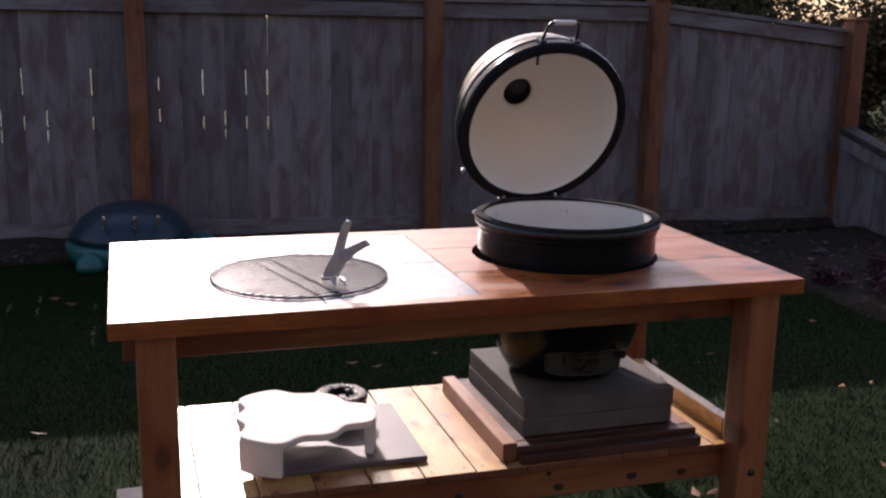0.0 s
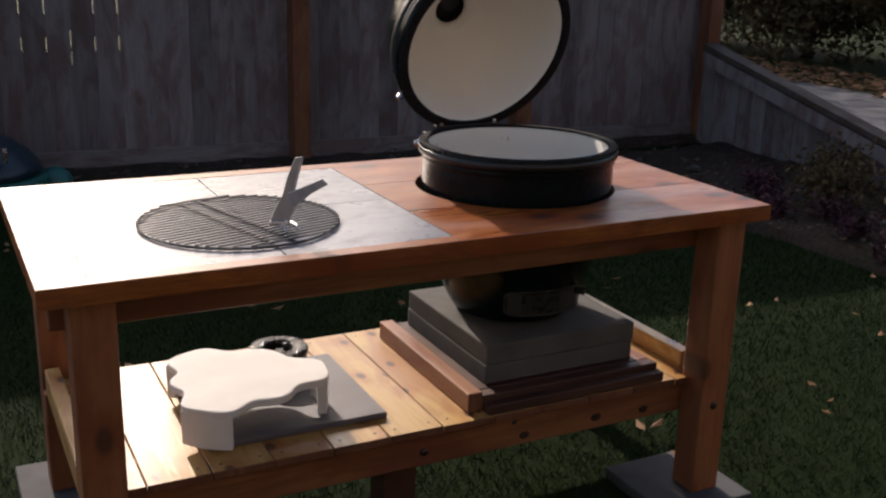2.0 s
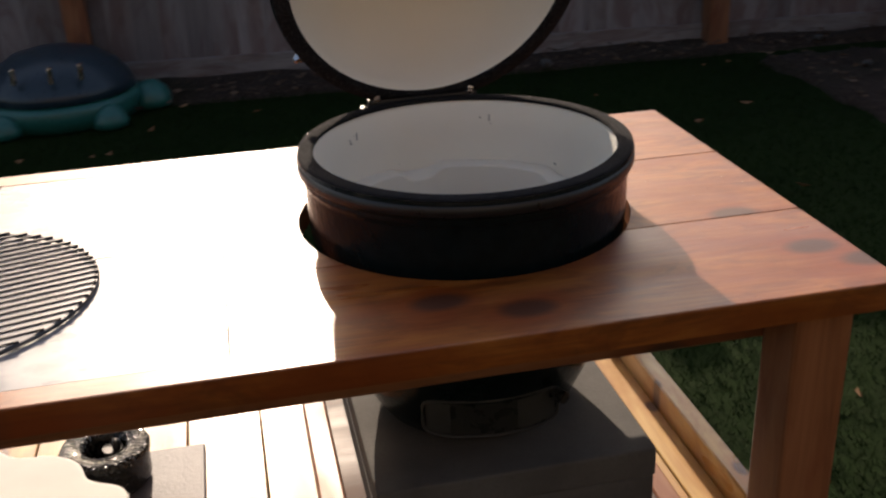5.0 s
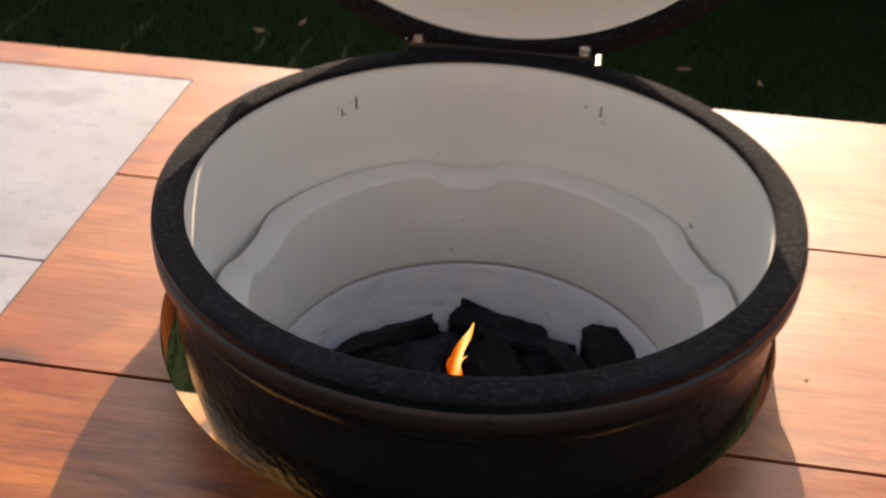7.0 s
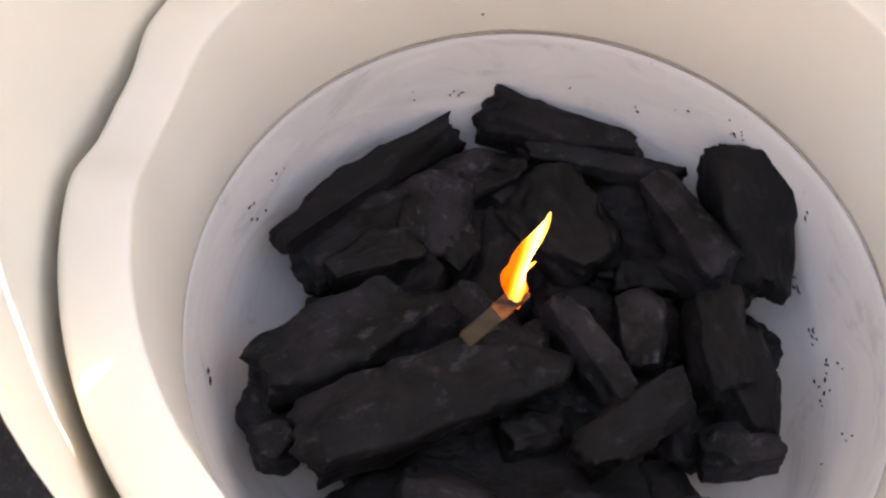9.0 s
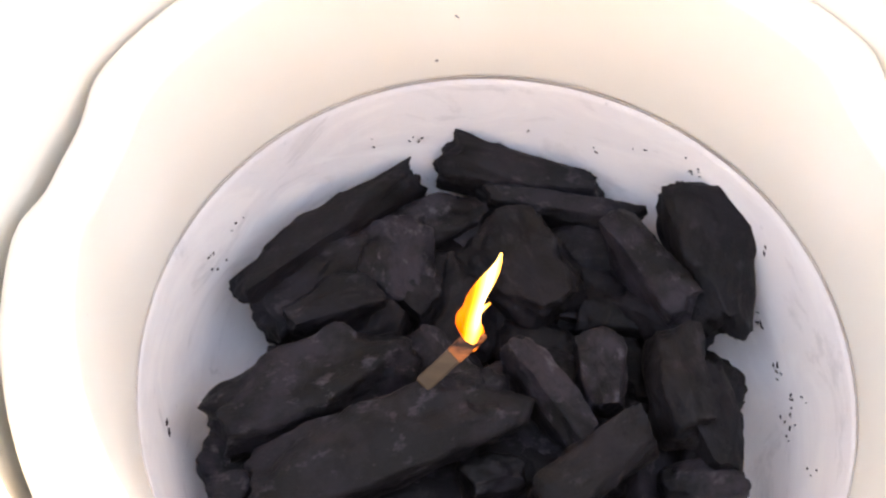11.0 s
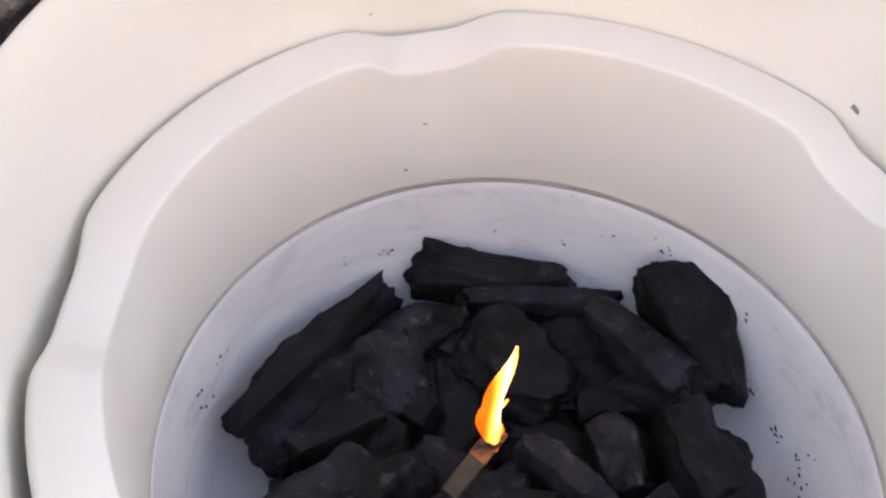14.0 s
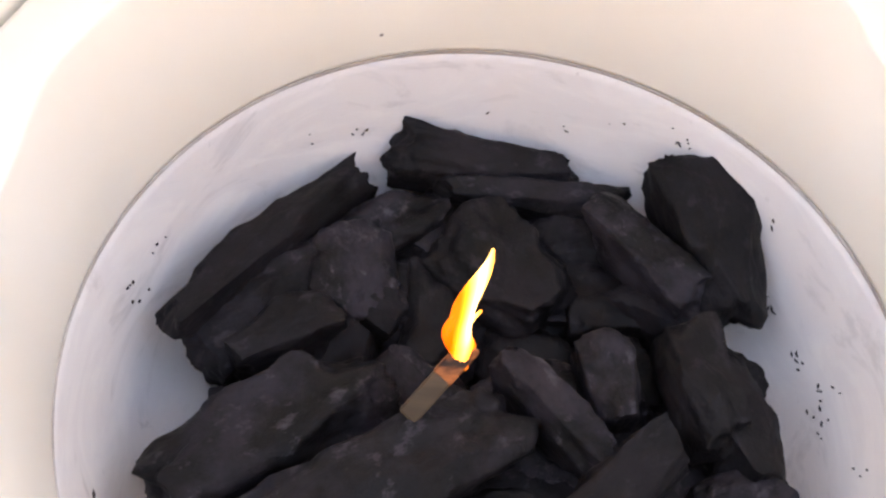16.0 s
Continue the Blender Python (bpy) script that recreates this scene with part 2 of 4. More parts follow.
def mat_ground():
    m = Mat("lawn_soil", 0.95)
    m.b.inputs["Specular IOR Level"].default_value = 0.05
    a, b = m.noise(1.3, detail=5.0), m.noise(30.0, detail=6.0, rough=0.7)
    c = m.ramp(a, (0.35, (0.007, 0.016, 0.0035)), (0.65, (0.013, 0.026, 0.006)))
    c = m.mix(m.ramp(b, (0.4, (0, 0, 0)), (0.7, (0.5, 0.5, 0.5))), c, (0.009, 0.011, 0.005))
    return m.color(c).bump(b, 0.4, 0.01).m


def mat_leafy(name, a, b, rough=0.6, trans=0.0):
    m = Mat(name, rough)
    g = m.t.nodes.new("ShaderNodeNewGeometry")
    c = m.ramp(g.outputs["Random Per Island"], (0.0, a), (1.0, b))
    n = m.noise(20.0)
    c = m.mix(m.ramp(n, (0.3, (0.4, 0.4, 0.4)), (0.7, (0, 0, 0))), c, a)
    m.color(c)
    m.b.inputs["Specular IOR Level"].default_value = 0.12
    if trans:
        m.b.inputs["Transmission Weight"].default_value = 0.0
        m.b.inputs["Subsurface Weight"].default_value = trans
        m.b.inputs["Subsurface Radius"].default_value = (0.01, 0.01, 0.005)
    return m.m


def mat_soil():
    m = Mat("dark_bark_mulch", 0.95)
    m.b.inputs["Specular IOR Level"].default_value = 0.1
    a, b = m.noise(2.0, detail=4.0), m.noise(45.0, (1, 2, 1), 6.0, 0.75)
    c = m.ramp(b, (0.3, (0.022, 0.016, 0.013)), (0.55, (0.07, 0.05, 0.04)), (0.75, (0.16, 0.12, 0.1)))
    c = m.mix(m.ramp(a, (0.45, (0, 0, 0)), (0.7, (0.4, 0.4, 0.4))), c, (0.02, 0.03, 0.012))
    return m.color(c).bump(b, 1.0, 0.03).m


def mat_ember():
    m = Mat("glowing_wood", 0.8)
    a = m.noise(160.0, (0.4, 1, 1), 4.0)
    m.color(m.ramp(a, (0.35, (0.02, 0.012, 0.008)), (0.65, (0.12, 0.065, 0.035))))
    m.t.links.new(m.ramp(a, (0.38, (0.02, 0.004, 0.0)), (0.62, (1.0, 0.27, 0.04))), m.b.inputs["Emission Color"])
    m.b.inputs["Emission Strength"].default_value = 0.035
    return m.m


def mat_flame():
    m = Mat("flame", 1.0)
    sep = m.t.nodes.new("ShaderNodeSeparateXYZ")
    m.t.links.new(m.plain, sep.inputs[0])
    mr = m.t.nodes.new("ShaderNodeMapRange")
    mr.inputs["From Min"].default_value, mr.inputs["From Max"].default_value = 0.0, 0.07
    m.t.links.new(sep.outputs[2], mr.inputs[0])
    axis = m.t.nodes.new("ShaderNodeMath")
    axis.operation = "MULTIPLY_ADD"
    axis.inputs[1].default_value = -0.2
    m.t.links.new(sep.outputs[2], axis.inputs[0])
    m.t.links.new(sep.outputs[0], axis.inputs[2])
    side = m.t.nodes.new("ShaderNodeMath")
    side.operation = "ABSOLUTE"
    shift = m.t.nodes.new("ShaderNodeMath")
    shift.inputs[1].default_value = -0.0022
    m.t.links.new(axis.outputs[0], shift.inputs[0])
    m.t.links.new(shift.outputs[0], side.inputs[0])
    wide = m.t.nodes.new("ShaderNodeMapRange")
    wide.inputs["From Max"].default_value = 0.0075
    m.t.links.new(side.outputs[0], wide.inputs[0])
    core = m.ramp(wide.outputs[0], (0.0, (1.5, 1.15, 0.6)), (0.4, (1.4, 0.8, 0.2)), (0.7, (1.0, 0.3, 0.025)), (1.0, (0.6, 0.1, 0.005)))
    c = m.mix(1.0, core, m.ramp(mr.outputs[0], (0.0, (0.3, 0.12, 0.03)), (0.2, (0.9, 0.55, 0.3)), (0.36, (1.0, 1.0, 1.0)), (0.8, (1.0, 0.9, 0.7)), (1.0, (0.6, 0.3, 0.1))), "MULTIPLY")
    m.color((0.0, 0.0, 0.0))
    m.t.links.new(c, m.b.inputs["Emission Color"])
    m.b.inputs["Emission Strength"].default_value = 0.45
    return m.m


TILE = mat_tile()
GROUT = mat_concrete("grey_grout", (0.07, 0.066, 0.062), (0.12, 0.115, 0.11))
JOINT = mat_concrete("dark_joint", (0.03, 0.026, 0.022), (0.06, 0.05, 0.042))
SEAL = mat_concrete("ash_seam", (0.27, 0.22, 0.185), (0.72, 0.68, 0.64))
PAVER = mat_concrete("dark_concrete_paver", (0.07, 0.067, 0.064), (0.125, 0.12, 0.115))
SLAB = mat_concrete("concrete_footing", (0.04, 0.04, 0.042), (0.08, 0.08, 0.082))
STONE = mat_concrete("slate_stone", (0.08, 0.074, 0.085), (0.13, 0.12, 0.136), 0.55)
ROCK = mat_concrete("bed_rock", (0.03, 0.028, 0.026), (0.07, 0.065, 0.06))
ROAD = mat_concrete("driveway_asphalt", (0.055, 0.056, 0.062), (0.085, 0.086, 0.095), 0.75)
# Pale and glossy so that it throws sun glare through the fence slits.
GLARE = mat_concrete("glare_pavement", (0.42, 0.42, 0.42), (0.55, 0.55, 0.55), 0.22)
ENAMEL = mat_enamel()
HAMMERED = mat_hammered()
CERAMIC = mat_ceramic("cream_ceramic", (0.89, 0.858, 0.776), (0.855, 0.818, 0.73))
FIREBOX = mat_firebox()
SETTER = mat_ceramic("pale_cordierite", (0.8, 0.785, 0.77), (0.68, 0.665, 0.655))
FELT = mat_felt()
INK = mat_metal("grey_ink", (0.3, 0.29, 0.27), 0.8, 0.0)
STEEL = mat_metal("stainless_steel", (0.62, 0.62, 0.63), 0.25)
GRATE = mat_metal("grate_steel", (0.1, 0.1, 0.104), 0.45)
DOORSTEEL = mat_metal("dull_door_steel", (0.05, 0.052, 0.056), 0.5, 0.3)
GRIP = mat_metal("cast_aluminium", (0.48, 0.47, 0.47), 0.5, 0.5)
IRON = mat_metal("black_cast_iron", (0.03, 0.03, 0.032), 0.3, 0.3)
BAND = mat_metal("black_band", (0.02, 0.021, 0.022), 0.35, 0.2)
SCREW = mat_metal("dark_screw", (0.1, 0.1, 0.1), 0.4)
SOOT = mat_concrete("sooty_iron", (0.008, 0.008, 0.009), (0.02, 0.02, 0.022), 0.9)
COAL = mat_coal()
GROUND = mat_ground()
SOIL = mat_soil()
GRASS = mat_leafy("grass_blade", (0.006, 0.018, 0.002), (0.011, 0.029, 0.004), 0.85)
LEAF = mat_leafy("dry_leaf", (0.11, 0.05, 0.02), (0.3, 0.17, 0.09), 0.7)
SHRUB = mat_leafy("shrub_leaf", (0.05, 0.042, 0.02), (0.15, 0.105, 0.05), 0.8)
LITTER = mat_leafy("dead_leaf", (0.03, 0.02, 0.014), (0.17, 0.11, 0.075), 0.8)
GARDEN_RED = mat_leafy("red_purple_leaf", (0.035, 0.014, 0.018), (0.13, 0.06, 0.07), 0.7)
HEDGE = mat_leafy("tree_leaf", (0.045, 0.05, 0.02), (0.14, 0.12, 0.055), 0.6)
BARK = wood("bark", 2, (0.03, 0.022, 0.016), (0.06, 0.045, 0.035), (0.1, 0.08, 0.06), 0.9, 0.2)
MATCHWOOD = wood("kindling_wood", 0, (0.02, 0.012, 0.006), (0.06, 0.038, 0.02), (0.11, 0.072, 0.04), 0.8, 0.3)
SIDING = wood("painted_siding", 0, (0.075, 0.065, 0.055), (0.1, 0.086, 0.072), (0.13, 0.112, 0.095), 0.6, 0.0)
TEAL = mat_metal("teal_plastic", (0.012, 0.12, 0.105), 0.4, 0.0)
BLUE = mat_metal("blue_green_plastic", (0.012, 0.03, 0.045), 0.35, 0.0)
FLAME = mat_flame()
DROP = Mat("water", 0.04)
DROP.b.inputs["Transmission Weight"].default_value = 1.0
DROP.b.inputs["IOR"].default_value = 1.33
DROP = DROP.m


# ---- mesh helpers ----
def thing(name, base, label="", category="", group="", kind=""):
    ob = new(name)
    ob.location = base
    ob.empty_display_size = 0.05
    return tagged(ob, label, category, group, kind)


def origin(ob):
    v = Vector(ob.location)
    while ob.parent:
        ob = ob.parent
        v += ob.location
    return v


def part(name, bm, material, parent, label="", smooth=False, at=None, kind=""):
    """Links a bmesh in world coordinates as one mesh under a thing or a part."""
    o = origin(parent) if parent else Vector(at or (0, 0, 0))
    p = Vector(at) if at else o
    bmesh.ops.translate(bm, verts=bm.verts, vec=-p)
    me = bpy.data.meshes.new(name)
    bm.to_mesh(me)
    bm.free()
    me.materials.append(material)
    if smooth:
        for f in me.polygons:
            f.use_smooth = True
    ob = new(name, me)
    if parent:
        ob.parent = parent
        ob.location = p - o
    else:
        ob.location = p
    return tagged(ob, label, kind=kind)


def add_box(bm, x0, x1, y0, y1, z0, z1, bevel=0.003, seg=1):
    r = bmesh.ops.create_cube(bm, size=1.0)
    vs = r["verts"]
    for v in vs:
        v.co = Vector(((x0 + x1) / 2 + v.co.x * (x1 - x0), (y0 + y1) / 2 + v.co.y * (y1 - y0), (z0 + z1) / 2 + v.co.z * (z1 - z0)))
    if bevel:
        es = {e for v in vs for e in v.link_edges}
        bmesh.ops.bevel(bm, geom=list(es), offset=bevel, segments=seg, affect="EDGES", profile=0.6)
    return bm


def box(x0, x1, y0, y1, z0, z1, bevel=0.003, seg=1):
    return add_box(bmesh.new(), x0, x1, y0, y1, z0, z1, bevel, seg)


def lathe(profile, center=(0, 0, 0), steps=96, m=None, wave=None):
    """A turned form: profile of (radius, height), closed where it ends on itself."""
    bm = bmesh.new()
    rings = []
    for r, z in profile:
        ring = []
        for k in range(steps):
            a = 2 * math.pi * k / steps
            rr, zz = (r, z) if wave is None else wave(r, z, a)
            p = Vector((rr * math.cos(a), rr * math.sin(a), zz))
            ring.append(bm.verts.new((m @ p) if m else p + Vector(center)))
        rings.append(ring)
    for a, b in zip(rings, rings[1:]):
        for k in range(steps):
            bm.faces.new((a[k], a[(k + 1) % steps], b[(k + 1) % steps], b[k]))
    bmesh.ops.recalc_face_normals(bm, faces=bm.faces)
    return bm


def tube(points, radius, sides=8, bm=None, cap=True, radii=None):
    bm = bm or bmesh.new()
    pts = [Vector(p) for p in points]
    rings = []
    for i, p in enumerate(pts):
        d = (pts[min(i + 1, len(pts) - 1)] - pts[max(i - 1, 0)]).normalized()
        u = d.cross(Vector((0, 0, 1)))
        if u.length < 1e-3:
            u = d.cross(Vector((1, 0, 0)))
        u.normalize()
        w = d.cross(u)
        r = radii[i] if radii else radius
        rings.append([bm.verts.new(p + r * (math.cos(2 * math.pi * k / sides) * u + math.sin(2 * math.pi * k / sides) * w)) for k in range(sides)])
    for a, b in zip(rings, rings[1:]):
        for k in range(sides):
            bm.faces.new((a[k], a[(k + 1) % sides], b[(k + 1) % sides], b[k]))
    if cap:
        bm.faces.new(rings[0][::-1])
        bm.faces.new(rings[-1])
    return bm


def disc_mesh(points, z0, z1, bevel=0.0):
    """A flat plate with an outline of xy points."""
    bm = bmesh.new()
    f = bm.faces.new([bm.verts.new((x, y, z0)) for x, y in points])
    r = bmesh.ops.extrude_face_region(bm, geom=[f])
    bmesh.ops.translate(bm, verts=[v for v in r["geom"] if isinstance(v, bmesh.types.BMVert)], vec=(0, 0, z1 - z0))
    bmesh.ops.recalc_face_normals(bm, faces=bm.faces)
    if bevel:
        es = [e for e in bm.edges if e.calc_face_angle(0) > 0.6]
        bmesh.ops.bevel(bm, geom=es, offset=bevel, segments=2, affect="EDGES", profile=0.6)
    return bm


def lump(size, seed, rough=0.25, facets=2):
    """An irregular broken piece."""
    bm = bmesh.new()
    bmesh.ops.create_icosphere(bm, subdivisions=facets + 1, radius=1.0)
    off = Vector((seed * 7.3, seed * 3.1, seed * 1.7))
    for v in bm.verts:
        p = v.co.copy()
        q = Vector([math.copysign(abs(c) ** 0.55, c) for c in p])
        n = noise.noise(p * 1.3 + off) * rough + noise.noise(p * 3.7 + off) * rough * 0.45 + noise.noise(p * 9.0 + off) * rough * 0.2
        q *= 1 + n
        v.co = Vector((q.x * size[0], q.y * size[1], q.z * size[2]))
    return bm


def place(bm, m):
    bmesh.ops.transform(bm, matrix=m, verts=bm.verts)
    return bm


# ---- the ground and what lies round the lawn ----
def sheet(name, x0, x1, y0, y1, z, n, material, label, amp=0.0, scale=1.0, edge=None):
    bm = bmesh.new()
    bmesh.ops.create_grid(bm, x_segments=n, y_segments=n, size=0.5)
    for v in bm.verts:
        x, y = x0 + (v.co.x + 0.5) * (x1 - x0), y0 + (v.co.y + 0.5) * (y1 - y0)
        v.co = Vector((x, y, z + amp * noise.noise(Vector((x * scale, y * scale, 0)))))
    return tagged(part(name, bm, material, None, smooth=True, at=(0, 0, 0)), label, name, kind="structure")


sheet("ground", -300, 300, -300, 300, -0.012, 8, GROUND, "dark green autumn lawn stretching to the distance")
T = 0.86


# ---- lawn, beds, driveway ----
def mound(name, pts_x, pts_y, h, material, label, seed=0):
    """A low bed of soil that dips under the lawn along its edges."""
    bm = bmesh.new()
    n = 60
    x0, x1 = pts_x
    y0, y1 = pts_y
    bmesh.ops.create_grid(bm, x_segments=n, y_segments=n, size=0.5)
    for v in bm.verts:
        u, w = v.co.x + 0.5, v.co.y + 0.5
        x, y = x0 + u * (x1 - x0), y0 + w * (y1 - y0)
        e = min(u * (x1 - x0), (1 - u) * (x1 - x0), w * (y1 - y0), (1 - w) * (y1 - y0))
        z = -0.05 + min(e / 0.12, 1.0) * (0.05 + h) + 0.03 * noise.noise(Vector((x * 3, y * 3, seed))) + 0.02 * noise.noise(Vector((x * 11, y * 11, seed)))
        jx = 0.08 * noise.noise(Vector((y * 2, seed, 1)))
        v.co = Vector((x + jx, y + jx, z))
    return tagged(part(name, bm, material, None, smooth=True, at=(0, 0, 0)), label, "garden bed", kind="structure")


mound("garden_bed_back", (-6, 3.9), (4.4, 5.3), 0.03, SOIL, "dark mulch bed along the foot of the fence", 1)
mound("garden_bed_side", (2.05, 3.95), (-1.5, 4.3), 0.03, SOIL, "dark mulch bed with shrubs beside the lawn", 2)
box_road = box(4.3, 7.4, -12, 14, -0.04, 0.0, 0.0)
tagged(part("driveway", box_road, ROAD, None, at=(0, 0, 0)), "grey asphalt driveway beyond the low side fence", "driveway", kind="structure")
# Unseen reflector sheet, added to make the slits in the fence bright.
tagged(part("road", box(-14, 3.6, 5.6, 9.5, -0.04, 0.0, 0.0), GLARE, None, at=(0, 0, 0)), "bright glossy sheet added behind the tall fence to light its slits", "road", kind="structure")


def scatter_mesh(name, verts, faces, material, label, category):
    me = bpy.data.meshes.new(name)
    me.from_pydata(verts, [], faces)
    me.materials.append(material)
    return tagged(new(name, me), label, category, kind="stuff")


def grass():
    rng = np.random.default_rng(4)
    n = 280000
    x = rng.uniform(-4.2, 2.12, n)
    y = rng.uniform(-0.9, 4.5, n)
    h = rng.uniform(0.012, 0.034, n)
    a = rng.uniform(0, 2 * np.pi, n)
    w = rng.uniform(0.001, 0.0021, n)
    lean = rng.normal(0, 0.016, (n, 2))
    z = np.full(n, -0.013)
    v = np.empty((n, 3, 3))
    v[:, 0] = np.stack([x - w * np.cos(a), y - w * np.sin(a), z], 1)
    v[:, 1] = np.stack([x + w * np.cos(a), y + w * np.sin(a), z], 1)
    v[:, 2] = np.stack([x + lean[:, 0], y + lean[:, 1], z + h], 1)
    f = np.arange(n * 3).reshape(-1, 3)
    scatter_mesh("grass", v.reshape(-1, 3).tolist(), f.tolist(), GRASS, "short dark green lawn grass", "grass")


grass()


def leaf_cards(rng, centers, size, flat=False):
    verts, faces = [], []
    for c in centers:
        s = size * rng.uniform(0.6, 1.3)
        a, b = rng.uniform(0, 6.28), rng.normal(0, 0.25 if flat else 1.0)
        d = Vector((math.cos(a), math.sin(a), math.sin(b) * (0.4 if flat else 1.0))).normalized()
        u = d.cross(Vector((rng.normal(), rng.normal(), 2.5 if flat else rng.normal()))).normalized()
        k = len(verts)
        c = Vector(c)
        up = d.cross(u) * s * 0.18
        verts += [c - d * s, c + u * s * 0.42 + up, c + d * s, c - u * s * 0.42 + up]
        faces += [(k, k + 1, k + 2), (k, k + 2, k + 3)]
    return [tuple(v) for v in verts], faces


def fallen_leaves():
    rng = np.random.default_rng(9)
    pts = [(rng.uniform(-3.5, 2.6), rng.uniform(-0.4, 4.6), rng.uniform(0.02, 0.04)) for _ in range(95)]
    pts += [(0.55, 0.95, 0.03), (0.62, 0.9, 0.03), (-0.02, 0.43, 0.03), (0.03, 0.41, 0.035), (0.75, 0.45, 0.03)]
    v, f = leaf_cards(rng, pts, 0.03, True)
    scatter_mesh("fallen_leaves", v, f, LEAF, "dry brown leaves scattered over the lawn", "leaves")
    pts = [(rng.uniform(2.1, 3.55), rng.uniform(-1.2, 4.3), rng.uniform(0.03, 0.07)) for _ in range(1100)] + [(rng.uniform(-5.0, 3.5), rng.uniform(4.35, 4.75), rng.uniform(0.03, 0.07)) for _ in range(900)]
    v, f = leaf_cards(rng, pts, 0.026, True)
    scatter_mesh("bed_litter", v, f, LITTER, "dead brown leaves and bark chips on the mulch bed", "leaves")
    pts = [(rng.uniform(7.2, 8.6), rng.uniform(0, 13), rng.uniform(0.0, 0.06)) for _ in range(2600)]
    v, f = leaf_cards(rng, pts, 0.06, True)
    scatter_mesh("leaf_litter", v, f, LEAF, "drift of orange brown leaves along the driveway edge", "leaves")


fallen_leaves()


# ---- fences ----
def fence_y(x):
    return 4.85 - 0.08 * x


FENCE_TILT = math.degrees(math.atan(-0.08))
POSTS = (-5.55, -3.62, -1.67, 0.35, 2.04, 3.68)


def board_mesh(name, w, h, material, t=0.018):
    bm = box(-w / 2, w / 2, -t / 2, t / 2, 0.0, h, 0.002)
    me = bpy.data.meshes.new(name)
    bm.to_mesh(me)
    bm.free()
    me.materials.append(material)
    return me


def gap_board(w, h, seed):
    """A shrunken board whose right edge leaves a slit along part of its height."""
    rng = random.Random(70 + seed)
    pts = [(-w / 2, 0), (w / 2, 0)]
    z = 0.5 + rng.uniform(0, 0.08)
    while z < 0.98:
        n = rng.uniform(0.06, 0.2)
        d = rng.choice((0.0, 0.0, 0.0105, 0.0115))
        pts += [(w / 2, z), (w / 2 - d, z + 0.02), (w / 2 - d, z + n - 0.02), (w / 2, z + n)]
        z += n + 0.01
    pts += [(w / 2, h), (-w / 2, h)]
    bm = disc_mesh(pts, -0.006, 0.006)
    for v in bm.verts:
        v.co = Vector((v.co.x, -v.co.z, v.co.y))
    bmesh.ops.recalc_face_normals(bm, faces=bm.faces)
    me = bpy.data.meshes.new("fence_board")
    bm.to_mesh(me)
    bm.free()
    me.materials.append(FENCE_Z)
    return me


def fence_top(x):
    return 1.66 if x < 2.04 else 1.66 - (x - 2.04) * 0.105


def tall_fence():
    rng = random.Random(3)
    f = thing("fence", (0, fence_y(0), 0), "tall weathered grey board fence with reddish brown posts", "fence", kind="structure")
    o = Vector(f.location)
    tight = {}
    loose = [gap_board(0.1468, 1.56, k) for k in range(5)]
    x = -6.25
    while x < 3.7:
        gap = -2.95 < x < -0.85
        h = round(fence_top(x) - 0.1, 2)
        if h not in tight:
            tight[h] = board_mesh("fence_board", 0.1464, h, FENCE_Z)
        b = new("fence_board", rng.choice(loose) if gap else tight[h])
        b.parent = f
        b.location = Vector((x, fence_y(x) + 0.05 + rng.uniform(-0.003, 0.003), 0.1)) - o
        b.rotation_euler = (0, radians(rng.uniform(-0.06, 0.06)), radians(FENCE_TILT + rng.uniform(-0.8, 0.8)))
        x += 0.1455
    for i, (a, b) in enumerate(zip(POSTS, POSTS[1:])):
        for z0, z1, y, nm in ((-0.02, 0.13, 0.028, "kickboard"), (0.42, 0.51, 0.085, "back_rail"), (1.18, 1.27, 0.085, "back_rail")):
            bm = box(a, b, -0.012, 0.012, z0, z1, 0.002)
            for v in bm.verts:
                v.co.y += fence_y(v.co.x) + y
            part(nm, bm, FENCE_X, f, at=((a + b) / 2, fence_y((a + b) / 2), 0))
        for dz, hh, yy, nm in ((-0.11, 0.1, 0.02, "top_rail"), (0.0, 0.03, 0.04, "cap")):
            wd = 0.02 if nm == "top_rail" else 0.055
            bm = box(a, b, -wd, wd, 0, hh, 0.003)
            for v in bm.verts:
                v.co.y += fence_y(v.co.x) + yy
                v.co.z += fence_top(v.co.x) + dz
            part(nm, bm, FENCE_X, f, at=((a + b) / 2, fence_y((a + b) / 2), 0))
    for x in POSTS:
        w = 0.062
        top = fence_top(x) + (0.1 if x > 3 else 0.04)
        bm = box(x - w, x + w, fence_y(x) - 0.085, fence_y(x) + 0.035, -0.05, top, 0.006, 2)
        p = part("post", bm, POST_Z, f, "reddish brown stained post", at=(x, fence_y(x), 0))
        part("post_cap", box(x - w - 0.012, x + w + 0.012, fence_y(x) - 0.1, fence_y(x) + 0.05, top, top + 0.022, 0.006, 2), POST_Z, p, at=(x, fence_y(x), 0))


tall_fence()


